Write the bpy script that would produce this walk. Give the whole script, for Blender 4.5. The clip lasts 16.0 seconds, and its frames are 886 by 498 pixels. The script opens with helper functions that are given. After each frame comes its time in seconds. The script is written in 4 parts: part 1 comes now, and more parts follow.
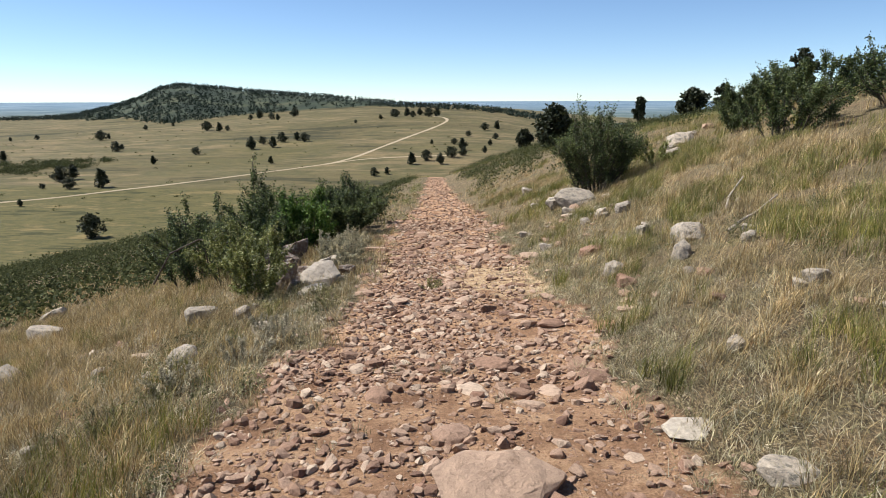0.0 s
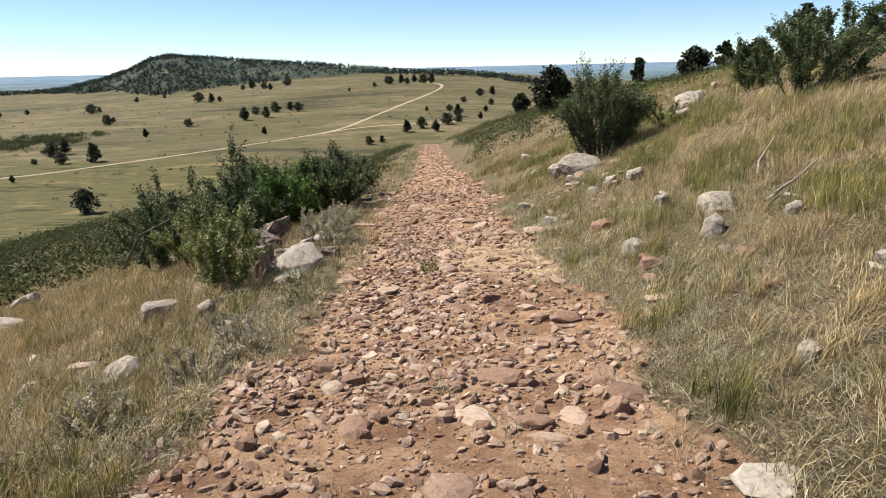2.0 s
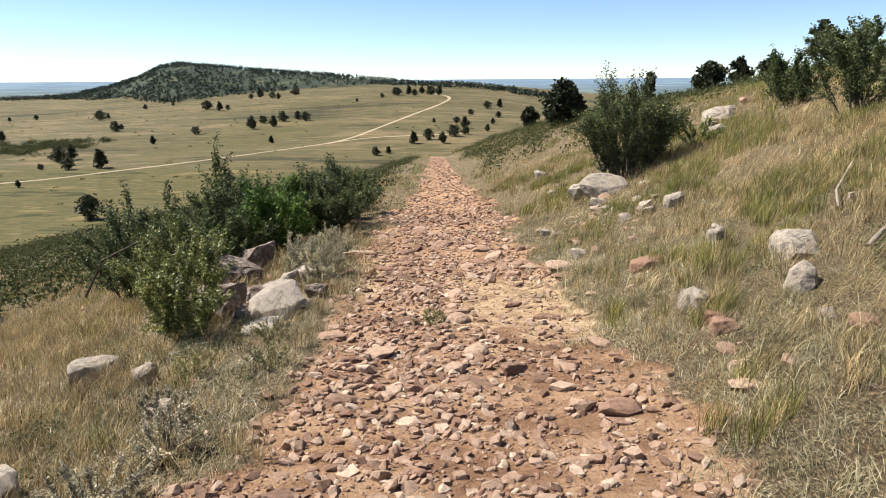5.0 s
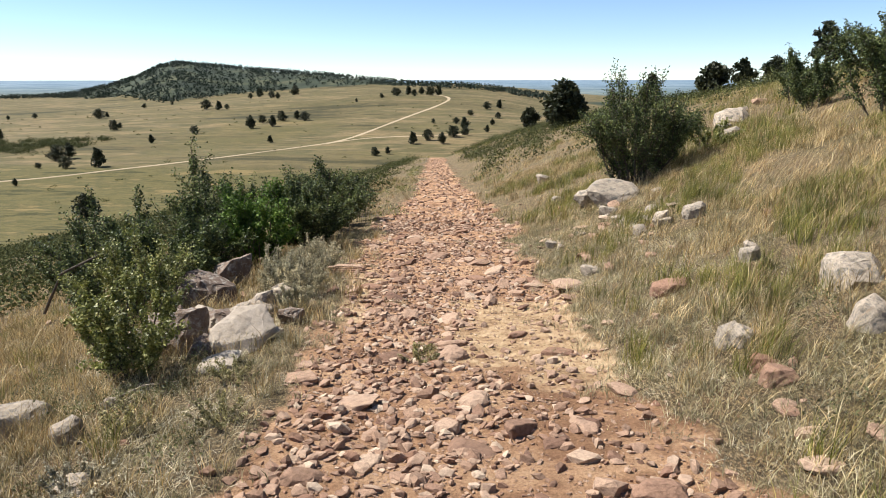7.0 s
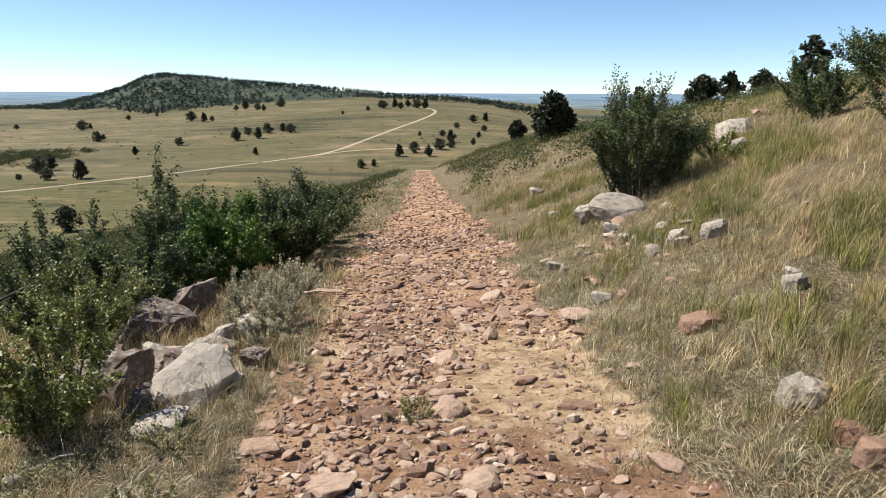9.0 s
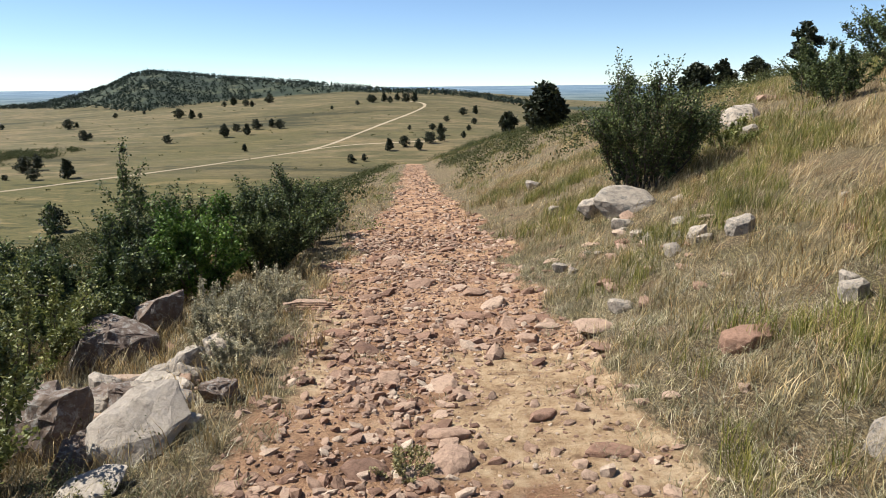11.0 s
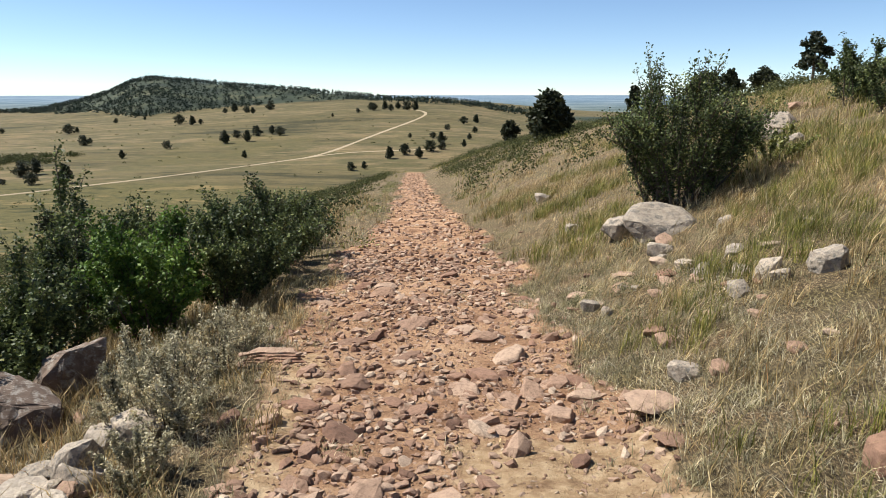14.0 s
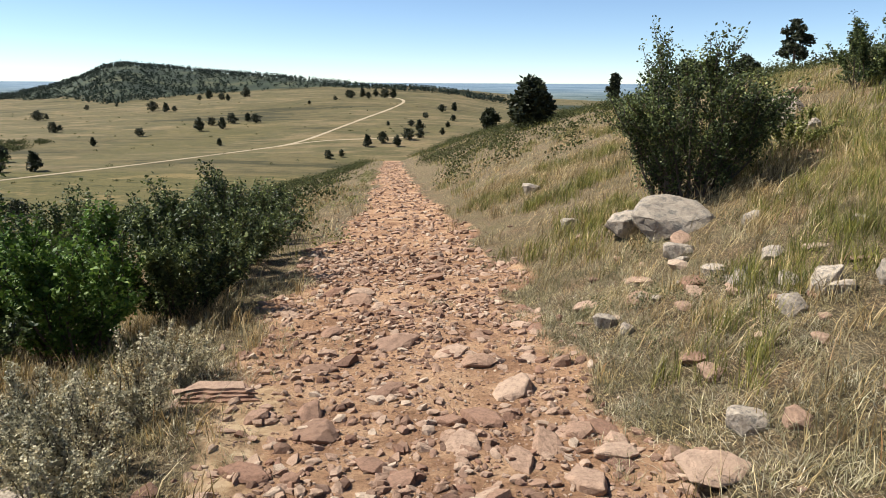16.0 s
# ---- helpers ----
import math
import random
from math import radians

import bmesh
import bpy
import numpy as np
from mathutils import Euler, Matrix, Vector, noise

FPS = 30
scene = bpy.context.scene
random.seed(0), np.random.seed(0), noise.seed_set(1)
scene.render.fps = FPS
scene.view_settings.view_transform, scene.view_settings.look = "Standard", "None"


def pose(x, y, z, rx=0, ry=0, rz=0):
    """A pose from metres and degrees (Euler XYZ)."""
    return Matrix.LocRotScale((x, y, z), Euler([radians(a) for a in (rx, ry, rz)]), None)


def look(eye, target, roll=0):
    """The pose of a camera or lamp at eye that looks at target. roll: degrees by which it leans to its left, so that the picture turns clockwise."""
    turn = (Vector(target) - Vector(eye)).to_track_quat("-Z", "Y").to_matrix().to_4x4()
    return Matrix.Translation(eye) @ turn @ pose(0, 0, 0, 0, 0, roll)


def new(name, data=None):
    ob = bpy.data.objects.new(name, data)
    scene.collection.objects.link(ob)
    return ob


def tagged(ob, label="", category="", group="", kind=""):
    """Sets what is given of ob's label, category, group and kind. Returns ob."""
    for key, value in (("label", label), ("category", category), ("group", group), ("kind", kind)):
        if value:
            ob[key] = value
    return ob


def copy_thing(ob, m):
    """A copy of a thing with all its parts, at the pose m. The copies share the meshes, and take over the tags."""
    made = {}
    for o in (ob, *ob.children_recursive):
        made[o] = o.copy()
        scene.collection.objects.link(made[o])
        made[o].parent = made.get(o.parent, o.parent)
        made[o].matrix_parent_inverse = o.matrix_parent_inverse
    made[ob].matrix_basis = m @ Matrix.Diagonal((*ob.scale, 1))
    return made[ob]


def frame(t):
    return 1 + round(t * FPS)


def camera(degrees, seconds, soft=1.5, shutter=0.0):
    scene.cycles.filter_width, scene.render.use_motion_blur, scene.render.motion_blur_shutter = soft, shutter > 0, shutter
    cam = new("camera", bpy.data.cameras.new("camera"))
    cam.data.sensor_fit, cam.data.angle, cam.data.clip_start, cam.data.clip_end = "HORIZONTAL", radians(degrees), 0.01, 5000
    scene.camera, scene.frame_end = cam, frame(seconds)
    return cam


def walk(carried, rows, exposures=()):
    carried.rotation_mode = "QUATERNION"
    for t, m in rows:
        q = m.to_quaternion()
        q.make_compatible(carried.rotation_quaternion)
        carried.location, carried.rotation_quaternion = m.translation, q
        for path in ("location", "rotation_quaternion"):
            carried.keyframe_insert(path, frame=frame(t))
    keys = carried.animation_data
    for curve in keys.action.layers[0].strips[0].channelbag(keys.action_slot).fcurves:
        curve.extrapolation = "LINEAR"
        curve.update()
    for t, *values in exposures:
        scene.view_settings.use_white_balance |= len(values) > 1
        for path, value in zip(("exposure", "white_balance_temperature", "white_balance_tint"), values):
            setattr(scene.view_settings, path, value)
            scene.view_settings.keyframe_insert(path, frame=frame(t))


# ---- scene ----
cam = camera(66.8, 16.0, soft=0.6)
METRES, EYE, TILT, LEAN, TURN = 7.4, 1.5, -5.3, -1.75, 0.0
ROWS = [
    (0.0, 0.0, 0.0, 0.0, -0.24, -7.14, 1.93),
    (0.5, -0.0015, 0.0376, 0.0007, -0.1, -7.55, 2.23),
    (1.0, -0.0021, 0.069, 0.0001, -0.37, -7.71, 2.69),
    (1.5, 0.0059, 0.1041, 0.0009, -0.2, -7.97, 2.93),
    (2.0, 0.0051, 0.1323, -0.0014, -0.6, -9.9, 3.08),
    (2.5, 0.0035, 0.1659, 0.0008, -0.63, -8.79, 3.11),
    (3.0, 0.008, 0.2021, 0.0015, 0.08, -10.64, 2.28),
    (3.5, 0.0102, 0.2305, 0.0019, 0.02, -8.68, 2.18),
    (4.0, 0.0014, 0.2615, 0.0041, 0.3, -8.46, 2.26),
    (6.5, 0.0023, 0.4013, 0.0075, -0.67, -9.71, 1.9),
    (7.0, 0.0072, 0.4346, 0.0092, -0.09, -8.85, 1.81),
    (7.5, 0.0016, 0.4664, 0.0057, -0.25, -8.29, 3.09),
    (8.0, -0.0045, 0.4945, 0.0061, -0.96, -8.32, 2.29),
    (8.5, 0.0002, 0.5293, 0.0066, -0.99, -7.72, 1.94),
    (9.0, 0.0004, 0.5548, 0.0061, -1.25, -7.83, 1.65),
    (11.5, -0.0016, 0.6923, 0.0069, -2.16, -8.44, 2.67),
    (12.0, 0.0053, 0.7267, 0.0101, -2.08, -7.27, 2.3),
    (12.5, 0.0059, 0.7577, 0.0057, -2.21, -8.39, 2.71),
    (13.0, -0.0008, 0.7897, 0.0041, -2.69, -8.49, 2.44),
    (13.5, 0.0005, 0.8238, 0.0046, -2.33, -8.63, 2.5),
    (14.0, 0.0022, 0.8541, 0.0048, -2.04, -7.69, 1.98),
    (14.5, -0.0014, 0.887, 0.0039, -2.18, -7.97, 2.62),
    (15.0, -0.0013, 0.9192, 0.0039, -2.94, -8.07, 2.24),
    (15.5, 0.0024, 0.956, 0.0043, -3.6, -7.03, 2.75),
    (16.0, -0.0006, 0.9921, 0.0025, -3.88, -8.73, 1.86),
]
walk(cam, [(t, pose(0, 0, EYE, TILT, LEAN, TURN) @ pose(METRES * x, METRES * y, METRES * z, 90 + pitch, roll, yaw)) for t, x, y, z, yaw, pitch, roll in ROWS],
     [(0.0, 0.82, 6300, 8), (1.5, 0.86, 6400, 8), (3.5, 1.04, 6600, 9), (7.0, 1.06, 6580, 9), (9.0, 0.92, 6330, 8), (12.5, 0.88, 6430, 8), (16.0, 0.92, 6580, 8)])
SUN_TURN, SUN_UP = -72.0, 53.0
world = bpy.data.worlds.new("world")
scene.world = world
world.use_nodes = True
sky = world.node_tree.nodes.new("ShaderNodeTexSky")
sky.sky_type, sky.sun_disc = "NISHITA", False
sky.sun_elevation, sky.sun_rotation = radians(SUN_UP), radians(SUN_TURN)
sky.altitude, sky.air_density, sky.dust_density, sky.ozone_density = 1700, 0.78, 0.0, 3.2
world.node_tree.links.new(sky.outputs[0], world.node_tree.nodes["Background"].inputs[0])
world.node_tree.nodes["Background"].inputs[1].default_value = 0.08
sun = new("sun", bpy.data.lights.new("sun", "SUN"))
sun.data.energy, sun.data.angle, sun.data.color = 5.0, radians(0.53), (1.0, 0.965, 0.91)
sun.matrix_world = look((0, 0, 0), (-math.sin(radians(SUN_TURN)) * math.cos(radians(SUN_UP)), -math.cos(radians(SUN_TURN)) * math.cos(radians(SUN_UP)), -math.sin(radians(SUN_UP))))


# ---- materials ----
def nodes_of(name):
    m = bpy.data.materials.new(name)
    m.use_nodes = True
    nt = m.node_tree
    return m, nt, nt.nodes["Principled BSDF"]


def put(nt, kind, **values):
    n = nt.nodes.new(kind)
    for k, v in values.items():
        if k.startswith("i_"):
            n.inputs[k[2:].replace("_", " ")].default_value = v
        else:
            setattr(n, k, v)
    return n


def ramp(nt, source, stops):
    r = put(nt, "ShaderNodeValToRGB")
    e = r.color_ramp.elements
    while len(e) < len(stops):
        e.new(0.5)
    for el, (p, c) in zip(e, stops):
        el.position, el.color = p, (*c, 1)
    nt.links.new(source, r.inputs[0])
    return r.outputs[0]


def noise_of(nt, scale, detail=6, rough=0.6, vector=None):
    n = put(nt, "ShaderNodeTexNoise", i_Scale=scale, i_Detail=detail, i_Roughness=rough)
    if vector is None:
        vector = put(nt, "ShaderNodeNewGeometry").outputs["Position"]
    nt.links.new(vector, n.inputs["Vector"])
    return n.outputs["Fac"]


def mixed(nt, fac, a, b, mode="MIX"):
    m = put(nt, "ShaderNodeMix", data_type="RGBA", blend_type=mode)
    for socket, v in ((m.inputs[0], fac), (m.inputs[6], a), (m.inputs[7], b)):
        if isinstance(v, (int, float)):
            socket.default_value = v
        elif isinstance(v, tuple):
            socket.default_value = (*v, 1)
        else:
            nt.links.new(v, socket)
    return m.outputs[2]


def bumped(nt, p, height, strength, distance):
    b = put(nt, "ShaderNodeBump", i_Strength=strength, i_Distance=distance)
    nt.links.new(height, b.inputs["Height"])
    nt.links.new(b.outputs[0], p.inputs["Normal"])


def deeper(stops, k):
    return [(p, tuple(v * k for v in c)) for p, c in stops]


def leafy(name, stops, sheen=0.3, rough=0.55, through_light=0.22):
    """Leaves and blades: a colour of its own for each, with light coming through."""
    m, nt, p = nodes_of(name)
    g = put(nt, "ShaderNodeNewGeometry")
    c = ramp(nt, g.outputs["Random Per Island"], deeper(stops, 0.82))
    patch = noise_of(nt, 2.6, 4, 0.65)
    c = mixed(nt, 0.75, c, ramp(nt, patch, [(0.34, (0.34, 0.36, 0.32)), (0.5, (0.88, 0.88, 0.85)), (0.66, (1.32, 1.26, 1.18))]), "MULTIPLY")
    c = mixed(nt, 0.7, c, ramp(nt, noise_of(nt, 11.0, 3, 0.6), [(0.36, (0.38, 0.4, 0.36)), (0.5, (0.9, 0.9, 0.88)), (0.64, (1.4, 1.34, 1.25))]), "MULTIPLY")
    nt.links.new(c, p.inputs["Base Color"])
    p.inputs["Roughness"].default_value = rough
    p.inputs["Specular IOR Level"].default_value = sheen
    tr = put(nt, "ShaderNodeBsdfTranslucent")
    nt.links.new(c, tr.inputs[0])
    mx = put(nt, "ShaderNodeMixShader")
    mx.inputs[0].default_value = through_light
    nt.links.new(p.outputs[0], mx.inputs[1])
    nt.links.new(tr.outputs[0], mx.inputs[2])
    nt.links.new(mx.outputs[0], nt.nodes["Material Output"].inputs[0])
    return m


def stone_material(name, tones, lichen=None, per_object=True, grain=28.0):
    m, nt, p = nodes_of(name)
    tc = put(nt, "ShaderNodeTexCoord").outputs["Object"] if per_object else None
    if per_object:
        rnd = put(nt, "ShaderNodeObjectInfo").outputs["Random"]
    else:
        rnd = put(nt, "ShaderNodeNewGeometry").outputs["Random Per Island"]
    base = ramp(nt, rnd, deeper(tones, 0.7))
    blot = noise_of(nt, 9.0 if per_object else 14.0, 5, 0.65, tc)
    c = mixed(nt, 0.8, base, ramp(nt, blot, [(0.3, (0.58, 0.53, 0.49)), (0.48, (1.0, 0.97, 0.94)), (0.7, (1.28, 1.24, 1.18))]), "MULTIPLY")
    if lichen:
        spots = noise_of(nt, 7.0, 10, 0.8, tc)
        k = ramp(nt, spots, [(0.5, (0, 0, 0)), (0.58, (0.85, 0.85, 0.85))])
        c = mixed(nt, k, c, lichen)
    fine = noise_of(nt, grain * 4, 6, 0.7)
    c = mixed(nt, 0.35, c, ramp(nt, fine, [(0.35, (0.6, 0.58, 0.56)), (0.6, (1.15, 1.15, 1.15))]), "MULTIPLY")
    nt.links.new(c, p.inputs["Base Color"])
    p.inputs["Roughness"].default_value = 0.9
    p.inputs["Specular IOR Level"].default_value = 0.25
    bumped(nt, p, noise_of(nt, grain, 9, 0.74), 0.85, 0.02)
    return m


def ground_material():
    m, nt, p = nodes_of("ground")

    def mask(name):
        return put(nt, "ShaderNodeAttribute", attribute_name=name).outputs["Fac"]
    def edged(name, scale, width):
        n = noise_of(nt, scale, 5, 0.65)
        a = put(nt, "ShaderNodeMath", operation="MULTIPLY_ADD")
        nt.links.new(n, a.inputs[0])
        a.inputs[1].default_value = width
        a.inputs[2].default_value = -width / 2
        b = put(nt, "ShaderNodeMath", operation="ADD")
        nt.links.new(mask(name), b.inputs[0])
        nt.links.new(a.outputs[0], b.inputs[1])
        return ramp(nt, b.outputs[0], [(0.35, (0, 0, 0)), (0.65, (1, 1, 1))])
    soil = ramp(nt, noise_of(nt, 5.0, 8, 0.7), [(0.3, (0.06, 0.044, 0.027)), (0.5, (0.16, 0.12, 0.074)), (0.7, (0.36, 0.29, 0.185))])
    thatch = put(nt, "ShaderNodeVectorMath", operation="MULTIPLY")
    nt.links.new(put(nt, "ShaderNodeNewGeometry").outputs["Position"], thatch.inputs[0])
    thatch.inputs[1].default_value = (1.0, 0.45, 1.0)
    fibre = ramp(nt, noise_of(nt, 75.0, 6, 0.8, thatch.outputs[0]), [(0.41, (0.013, 0.01, 0.006)), (0.51, (0.085, 0.065, 0.037)), (0.64, (0.4, 0.325, 0.2))])
    moss = ramp(nt, noise_of(nt, 1.7, 5, 0.65), [(0.36, (0.85, 0.86, 0.62)), (0.52, (1.08, 1.0, 0.9)), (0.66, (1.25, 1.0, 0.85))])
    soil = mixed(nt, 0.75, soil, mixed(nt, 1.0, fibre, moss, "MULTIPLY"))
    red = ramp(nt, noise_of(nt, 2.2, 9, 0.72), [(0.25, (0.12, 0.062, 0.036)), (0.45, (0.27, 0.15, 0.084)), (0.56, (0.41, 0.25, 0.145)), (0.75, (0.5, 0.35, 0.22))])
    sandy = ramp(nt, noise_of(nt, 7.0, 8, 0.7), [(0.36, (0.22, 0.132, 0.072)), (0.5, (0.39, 0.262, 0.148)), (0.64, (0.52, 0.38, 0.235))])
    red = mixed(nt, 0.6, red, ramp(nt, noise_of(nt, 55.0, 7, 0.8), [(0.38, (0.45, 0.42, 0.4)), (0.52, (1.0, 1.0, 1.0)), (0.66, (1.3, 1.3, 1.3))]), "MULTIPLY")
    red = mixed(nt, edged("sand", 4.0, 1.4), red, sandy)
    wide = put(nt, "ShaderNodeVectorMath", operation="MULTIPLY")
    nt.links.new(put(nt, "ShaderNodeNewGeometry").outputs["Position"], wide.inputs[0])
    wide.inputs[1].default_value = (0.5, 1.6, 1)
    meadow = ramp(nt, noise_of(nt, 0.013, 9, 0.7, wide.outputs[0]), [(0.38, (0.05, 0.045, 0.02)), (0.45, (0.125, 0.099, 0.047)), (0.5, (0.08, 0.073, 0.031)), (0.55, (0.17, 0.126, 0.068)), (0.61, (0.095, 0.084, 0.038)), (0.68, (0.15, 0.115, 0.06))])
    meadow = mixed(nt, 0.6, meadow, ramp(nt, noise_of(nt, 0.045, 8, 0.75), [(0.35, (0.42, 0.48, 0.38)), (0.5, (0.9, 0.9, 0.87)), (0.65, (1.25, 1.18, 1.1))]), "MULTIPLY")
    meadow = mixed(nt, 0.55, meadow, ramp(nt, noise_of(nt, 0.25, 6, 0.7), [(0.3, (0.6, 0.62, 0.55)), (0.7, (1.15, 1.12, 1.1))]), "MULTIPLY")
    green = ramp(nt, noise_of(nt, 0.05, 7, 0.75, wide.outputs[0]), [(0.4, (0.04, 0.039, 0.013)), (0.47, (0.105, 0.087, 0.032)), (0.53, (0.058, 0.055, 0.019)), (0.6, (0.155, 0.115, 0.048))])
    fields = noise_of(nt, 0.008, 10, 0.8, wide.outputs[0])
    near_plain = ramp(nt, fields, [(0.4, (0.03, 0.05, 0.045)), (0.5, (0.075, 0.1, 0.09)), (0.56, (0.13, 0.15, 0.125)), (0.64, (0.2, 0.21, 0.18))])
    # aerial haze painted into the plain's colour: bluer and paler far out
    hazed_plain = ramp(nt, fields, [(0.4, (0.075, 0.12, 0.165)), (0.52, (0.135, 0.19, 0.24)), (0.62, (0.2, 0.25, 0.29))])
    plain = mixed(nt, mask("distant"), near_plain, hazed_plain)
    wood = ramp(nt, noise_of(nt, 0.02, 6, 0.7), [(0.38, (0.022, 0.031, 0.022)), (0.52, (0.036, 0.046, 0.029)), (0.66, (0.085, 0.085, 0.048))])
    c = mixed(nt, mask("meadow"), soil, meadow)
    c = mixed(nt, edged("green", 0.04, 0.5), c, green)
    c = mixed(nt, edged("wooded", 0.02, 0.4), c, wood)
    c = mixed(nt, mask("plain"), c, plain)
    c = mixed(nt, edged("trail", 6.0, 1.1), c, red)
    nt.links.new(c, p.inputs["Base Color"])
    p.inputs["Roughness"].default_value = 0.95
    p.inputs["Specular IOR Level"].default_value = 0.15
    bumped(nt, p, noise_of(nt, 26.0, 10, 0.78), 1.0, 0.035)
    return m


TAN = [(0.0, (0.2, 0.115, 0.08)), (0.2, (0.4, 0.255, 0.175)), (0.45, (0.54, 0.385, 0.28)), (0.65, (0.31, 0.175, 0.118)), (0.85, (0.48, 0.33, 0.235)), (1.0, (0.68, 0.54, 0.41))]
MAT_GROUND = ground_material()
MAT_STONE = stone_material("red_sandstone", TAN)
MAT_RUBBLE = stone_material("sandstone_rubble", TAN, per_object=False)
MAT_ROCK = stone_material("grey_lichen_rock", [(0.0, (0.4, 0.34, 0.27)), (0.5, (0.5, 0.425, 0.34)), (1.0, (0.57, 0.48, 0.375))], (0.13, 0.12, 0.105), grain=20.0)
MAT_BROWN = stone_material("brown_rock", [(0.0, (0.16, 0.115, 0.09)), (1.0, (0.26, 0.19, 0.145))], (0.3, 0.27, 0.235), grain=24.0)
MAT_PALE = stone_material("pale_sandstone", [(0.0, (0.5, 0.43, 0.35)), (1.0, (0.6, 0.52, 0.42))], (0.34, 0.29, 0.24), grain=20.0)
MAT_ROAD = stone_material("pale_dirt", [(0.0, (0.44, 0.36, 0.235)), (1.0, (0.5, 0.4, 0.27))], per_object=False, grain=2.0)
MAT_STRAW = leafy("straw_grass", [(0.0, (0.2, 0.13, 0.055)), (0.35, (0.43, 0.31, 0.14)), (0.7, (0.7, 0.535, 0.28)), (0.88, (0.86, 0.71, 0.44)), (1.0, (0.36, 0.18, 0.075))])
MAT_GREEN = leafy("green_grass", [(0.0, (0.1, 0.12, 0.02)), (0.4, (0.21, 0.22, 0.04)), (0.75, (0.34, 0.31, 0.08)), (1.0, (0.5, 0.41, 0.17))])
MAT_FRINGE = leafy("grey_herb", [(0.0, (0.19, 0.18, 0.08)), (0.5, (0.46, 0.4, 0.23)), (1.0, (0.75, 0.66, 0.45))])
MAT_HERB = leafy("herb_leaf", [(0.0, (0.2, 0.19, 0.075)), (0.5, (0.38, 0.34, 0.15)), (1.0, (0.6, 0.52, 0.28))])
MAT_MATTED = leafy("matted_straw", [(0.0, (0.34, 0.29, 0.19)), (0.5, (0.56, 0.49, 0.35)), (1.0, (0.84, 0.76, 0.58))])
MAT_SAGE = leafy("silver_sage", [(0.0, (0.36, 0.32, 0.19)), (0.6, (0.58, 0.52, 0.35)), (1.0, (0.82, 0.74, 0.53))])
# last stop paints the glint of sunlit leaves into the palest ones
MAT_SHRUB = leafy("shrub_leaf", [(0.0, (0.05, 0.068, 0.03)), (0.5, (0.085, 0.115, 0.042)), (0.8, (0.15, 0.185, 0.06)), (1.0, (0.32, 0.36, 0.14))], 0.2, 0.55)
MAT_LIME = leafy("lime_leaf", [(0.0, (0.06, 0.12, 0.02)), (0.5, (0.11, 0.2, 0.03)), (1.0, (0.22, 0.31, 0.07))], 0.2, 0.6)
MAT_OLIVE = leafy("olive_leaf", [(0.0, (0.1, 0.12, 0.03)), (0.5, (0.22, 0.24, 0.06)), (1.0, (0.44, 0.43, 0.17))], 0.3, 0.5)
MAT_FORB = leafy("small_forb", [(0.0, (0.1, 0.11, 0.045)), (0.5, (0.2, 0.2, 0.085)), (1.0, (0.36, 0.33, 0.18))], 0.2, 0.6)
MAT_NEEDLE = leafy("pine_needle", [(0.0, (0.024, 0.032, 0.015)), (0.6, (0.042, 0.052, 0.023)), (1.0, (0.075, 0.08, 0.035))], 0.3, 0.6, 0.15)
# pine green with distance haze put into the colour: bluer, slightly paler
MAT_HAZED_TREE = leafy("hazed_tree", [(0.0, (0.034, 0.05, 0.042)), (0.6, (0.05, 0.07, 0.054)), (1.0, (0.08, 0.102, 0.072))], 0.1, 0.8, 0.1)
MAT_BELT = leafy("belt_leaf", [(0.0, (0.06, 0.072, 0.03)), (0.6, (0.1, 0.112, 0.045)), (1.0, (0.17, 0.175, 0.075))], 0.1, 0.8)
MAT_DEAD = stone_material("dead_wood", [(0.0, (0.42, 0.36, 0.29)), (1.0, (0.5, 0.43, 0.35))], grain=60.0)
MAT_BARK = stone_material("grey_bark", [(0.0, (0.1, 0.08, 0.065)), (1.0, (0.16, 0.13, 0.105))], grain=60.0)


# ---- shape of the land ----
def steps(a, b, v):
    t = np.clip((v - a) / (b - a), 0, 1)
    return t * t * (3 - 2 * t)


def wave(x, y, size, seed=0):
    """Smooth noise between -1 and 1 with bumps of that size."""
    x, y = np.asarray(x, float) / size, np.asarray(y, float) / size
    i, j = np.floor(x), np.floor(y)
    u, v = x - i, y - j
    u, v = u * u * (3 - 2 * u), v * v * (3 - 2 * v)

    def at(a, b):
        s = np.sin(a * 127.1 + b * 311.7 + seed * 74.7) * 43758.5453
        return (s - np.floor(s)) * 2 - 1
    return (at(i, j) * (1 - u) + at(i + 1, j) * u) * (1 - v) + (at(i, j + 1) * (1 - u) + at(i + 1, j + 1) * u) * v


def softmax2(a, b, k):
    h = np.clip(0.5 + 0.5 * (a - b) / k, 0, 1)
    return b * (1 - h) + a * h + k * h * (1 - h)


def rate(v, knots):
    """Climb along v with slopes (from, slope) that change smoothly."""
    total = 0.0
    last = 0.0
    for start, slope, soft in knots:
        d = v - start
        total = total + (slope - last) * soft * np.logaddexp(0, d / soft)
        last = slope
    return total


def trail_mid(y):
    return 0.08 - 0.006 * np.clip(y - 14, 0, 80)


def hillside(x, y):
    s = x - trail_mid(y)
    right = rate(s, [(1.15, 0.37, 0.12), (9.5, 0.19, 1.5), (70, 0.02, 6)])
    left = rate(-s, [(1.3, -0.09, 0.1), (2.4, -0.31, 0.4), (9, -0.2, 1.5), (45, -0.3, 6)])
    along = 0.02 + rate(y, [(-400, -0.0915, 1), (95, -0.16, 8), (170, -0.3, 15)]) + 0.0915 * 400
    return along + right + left


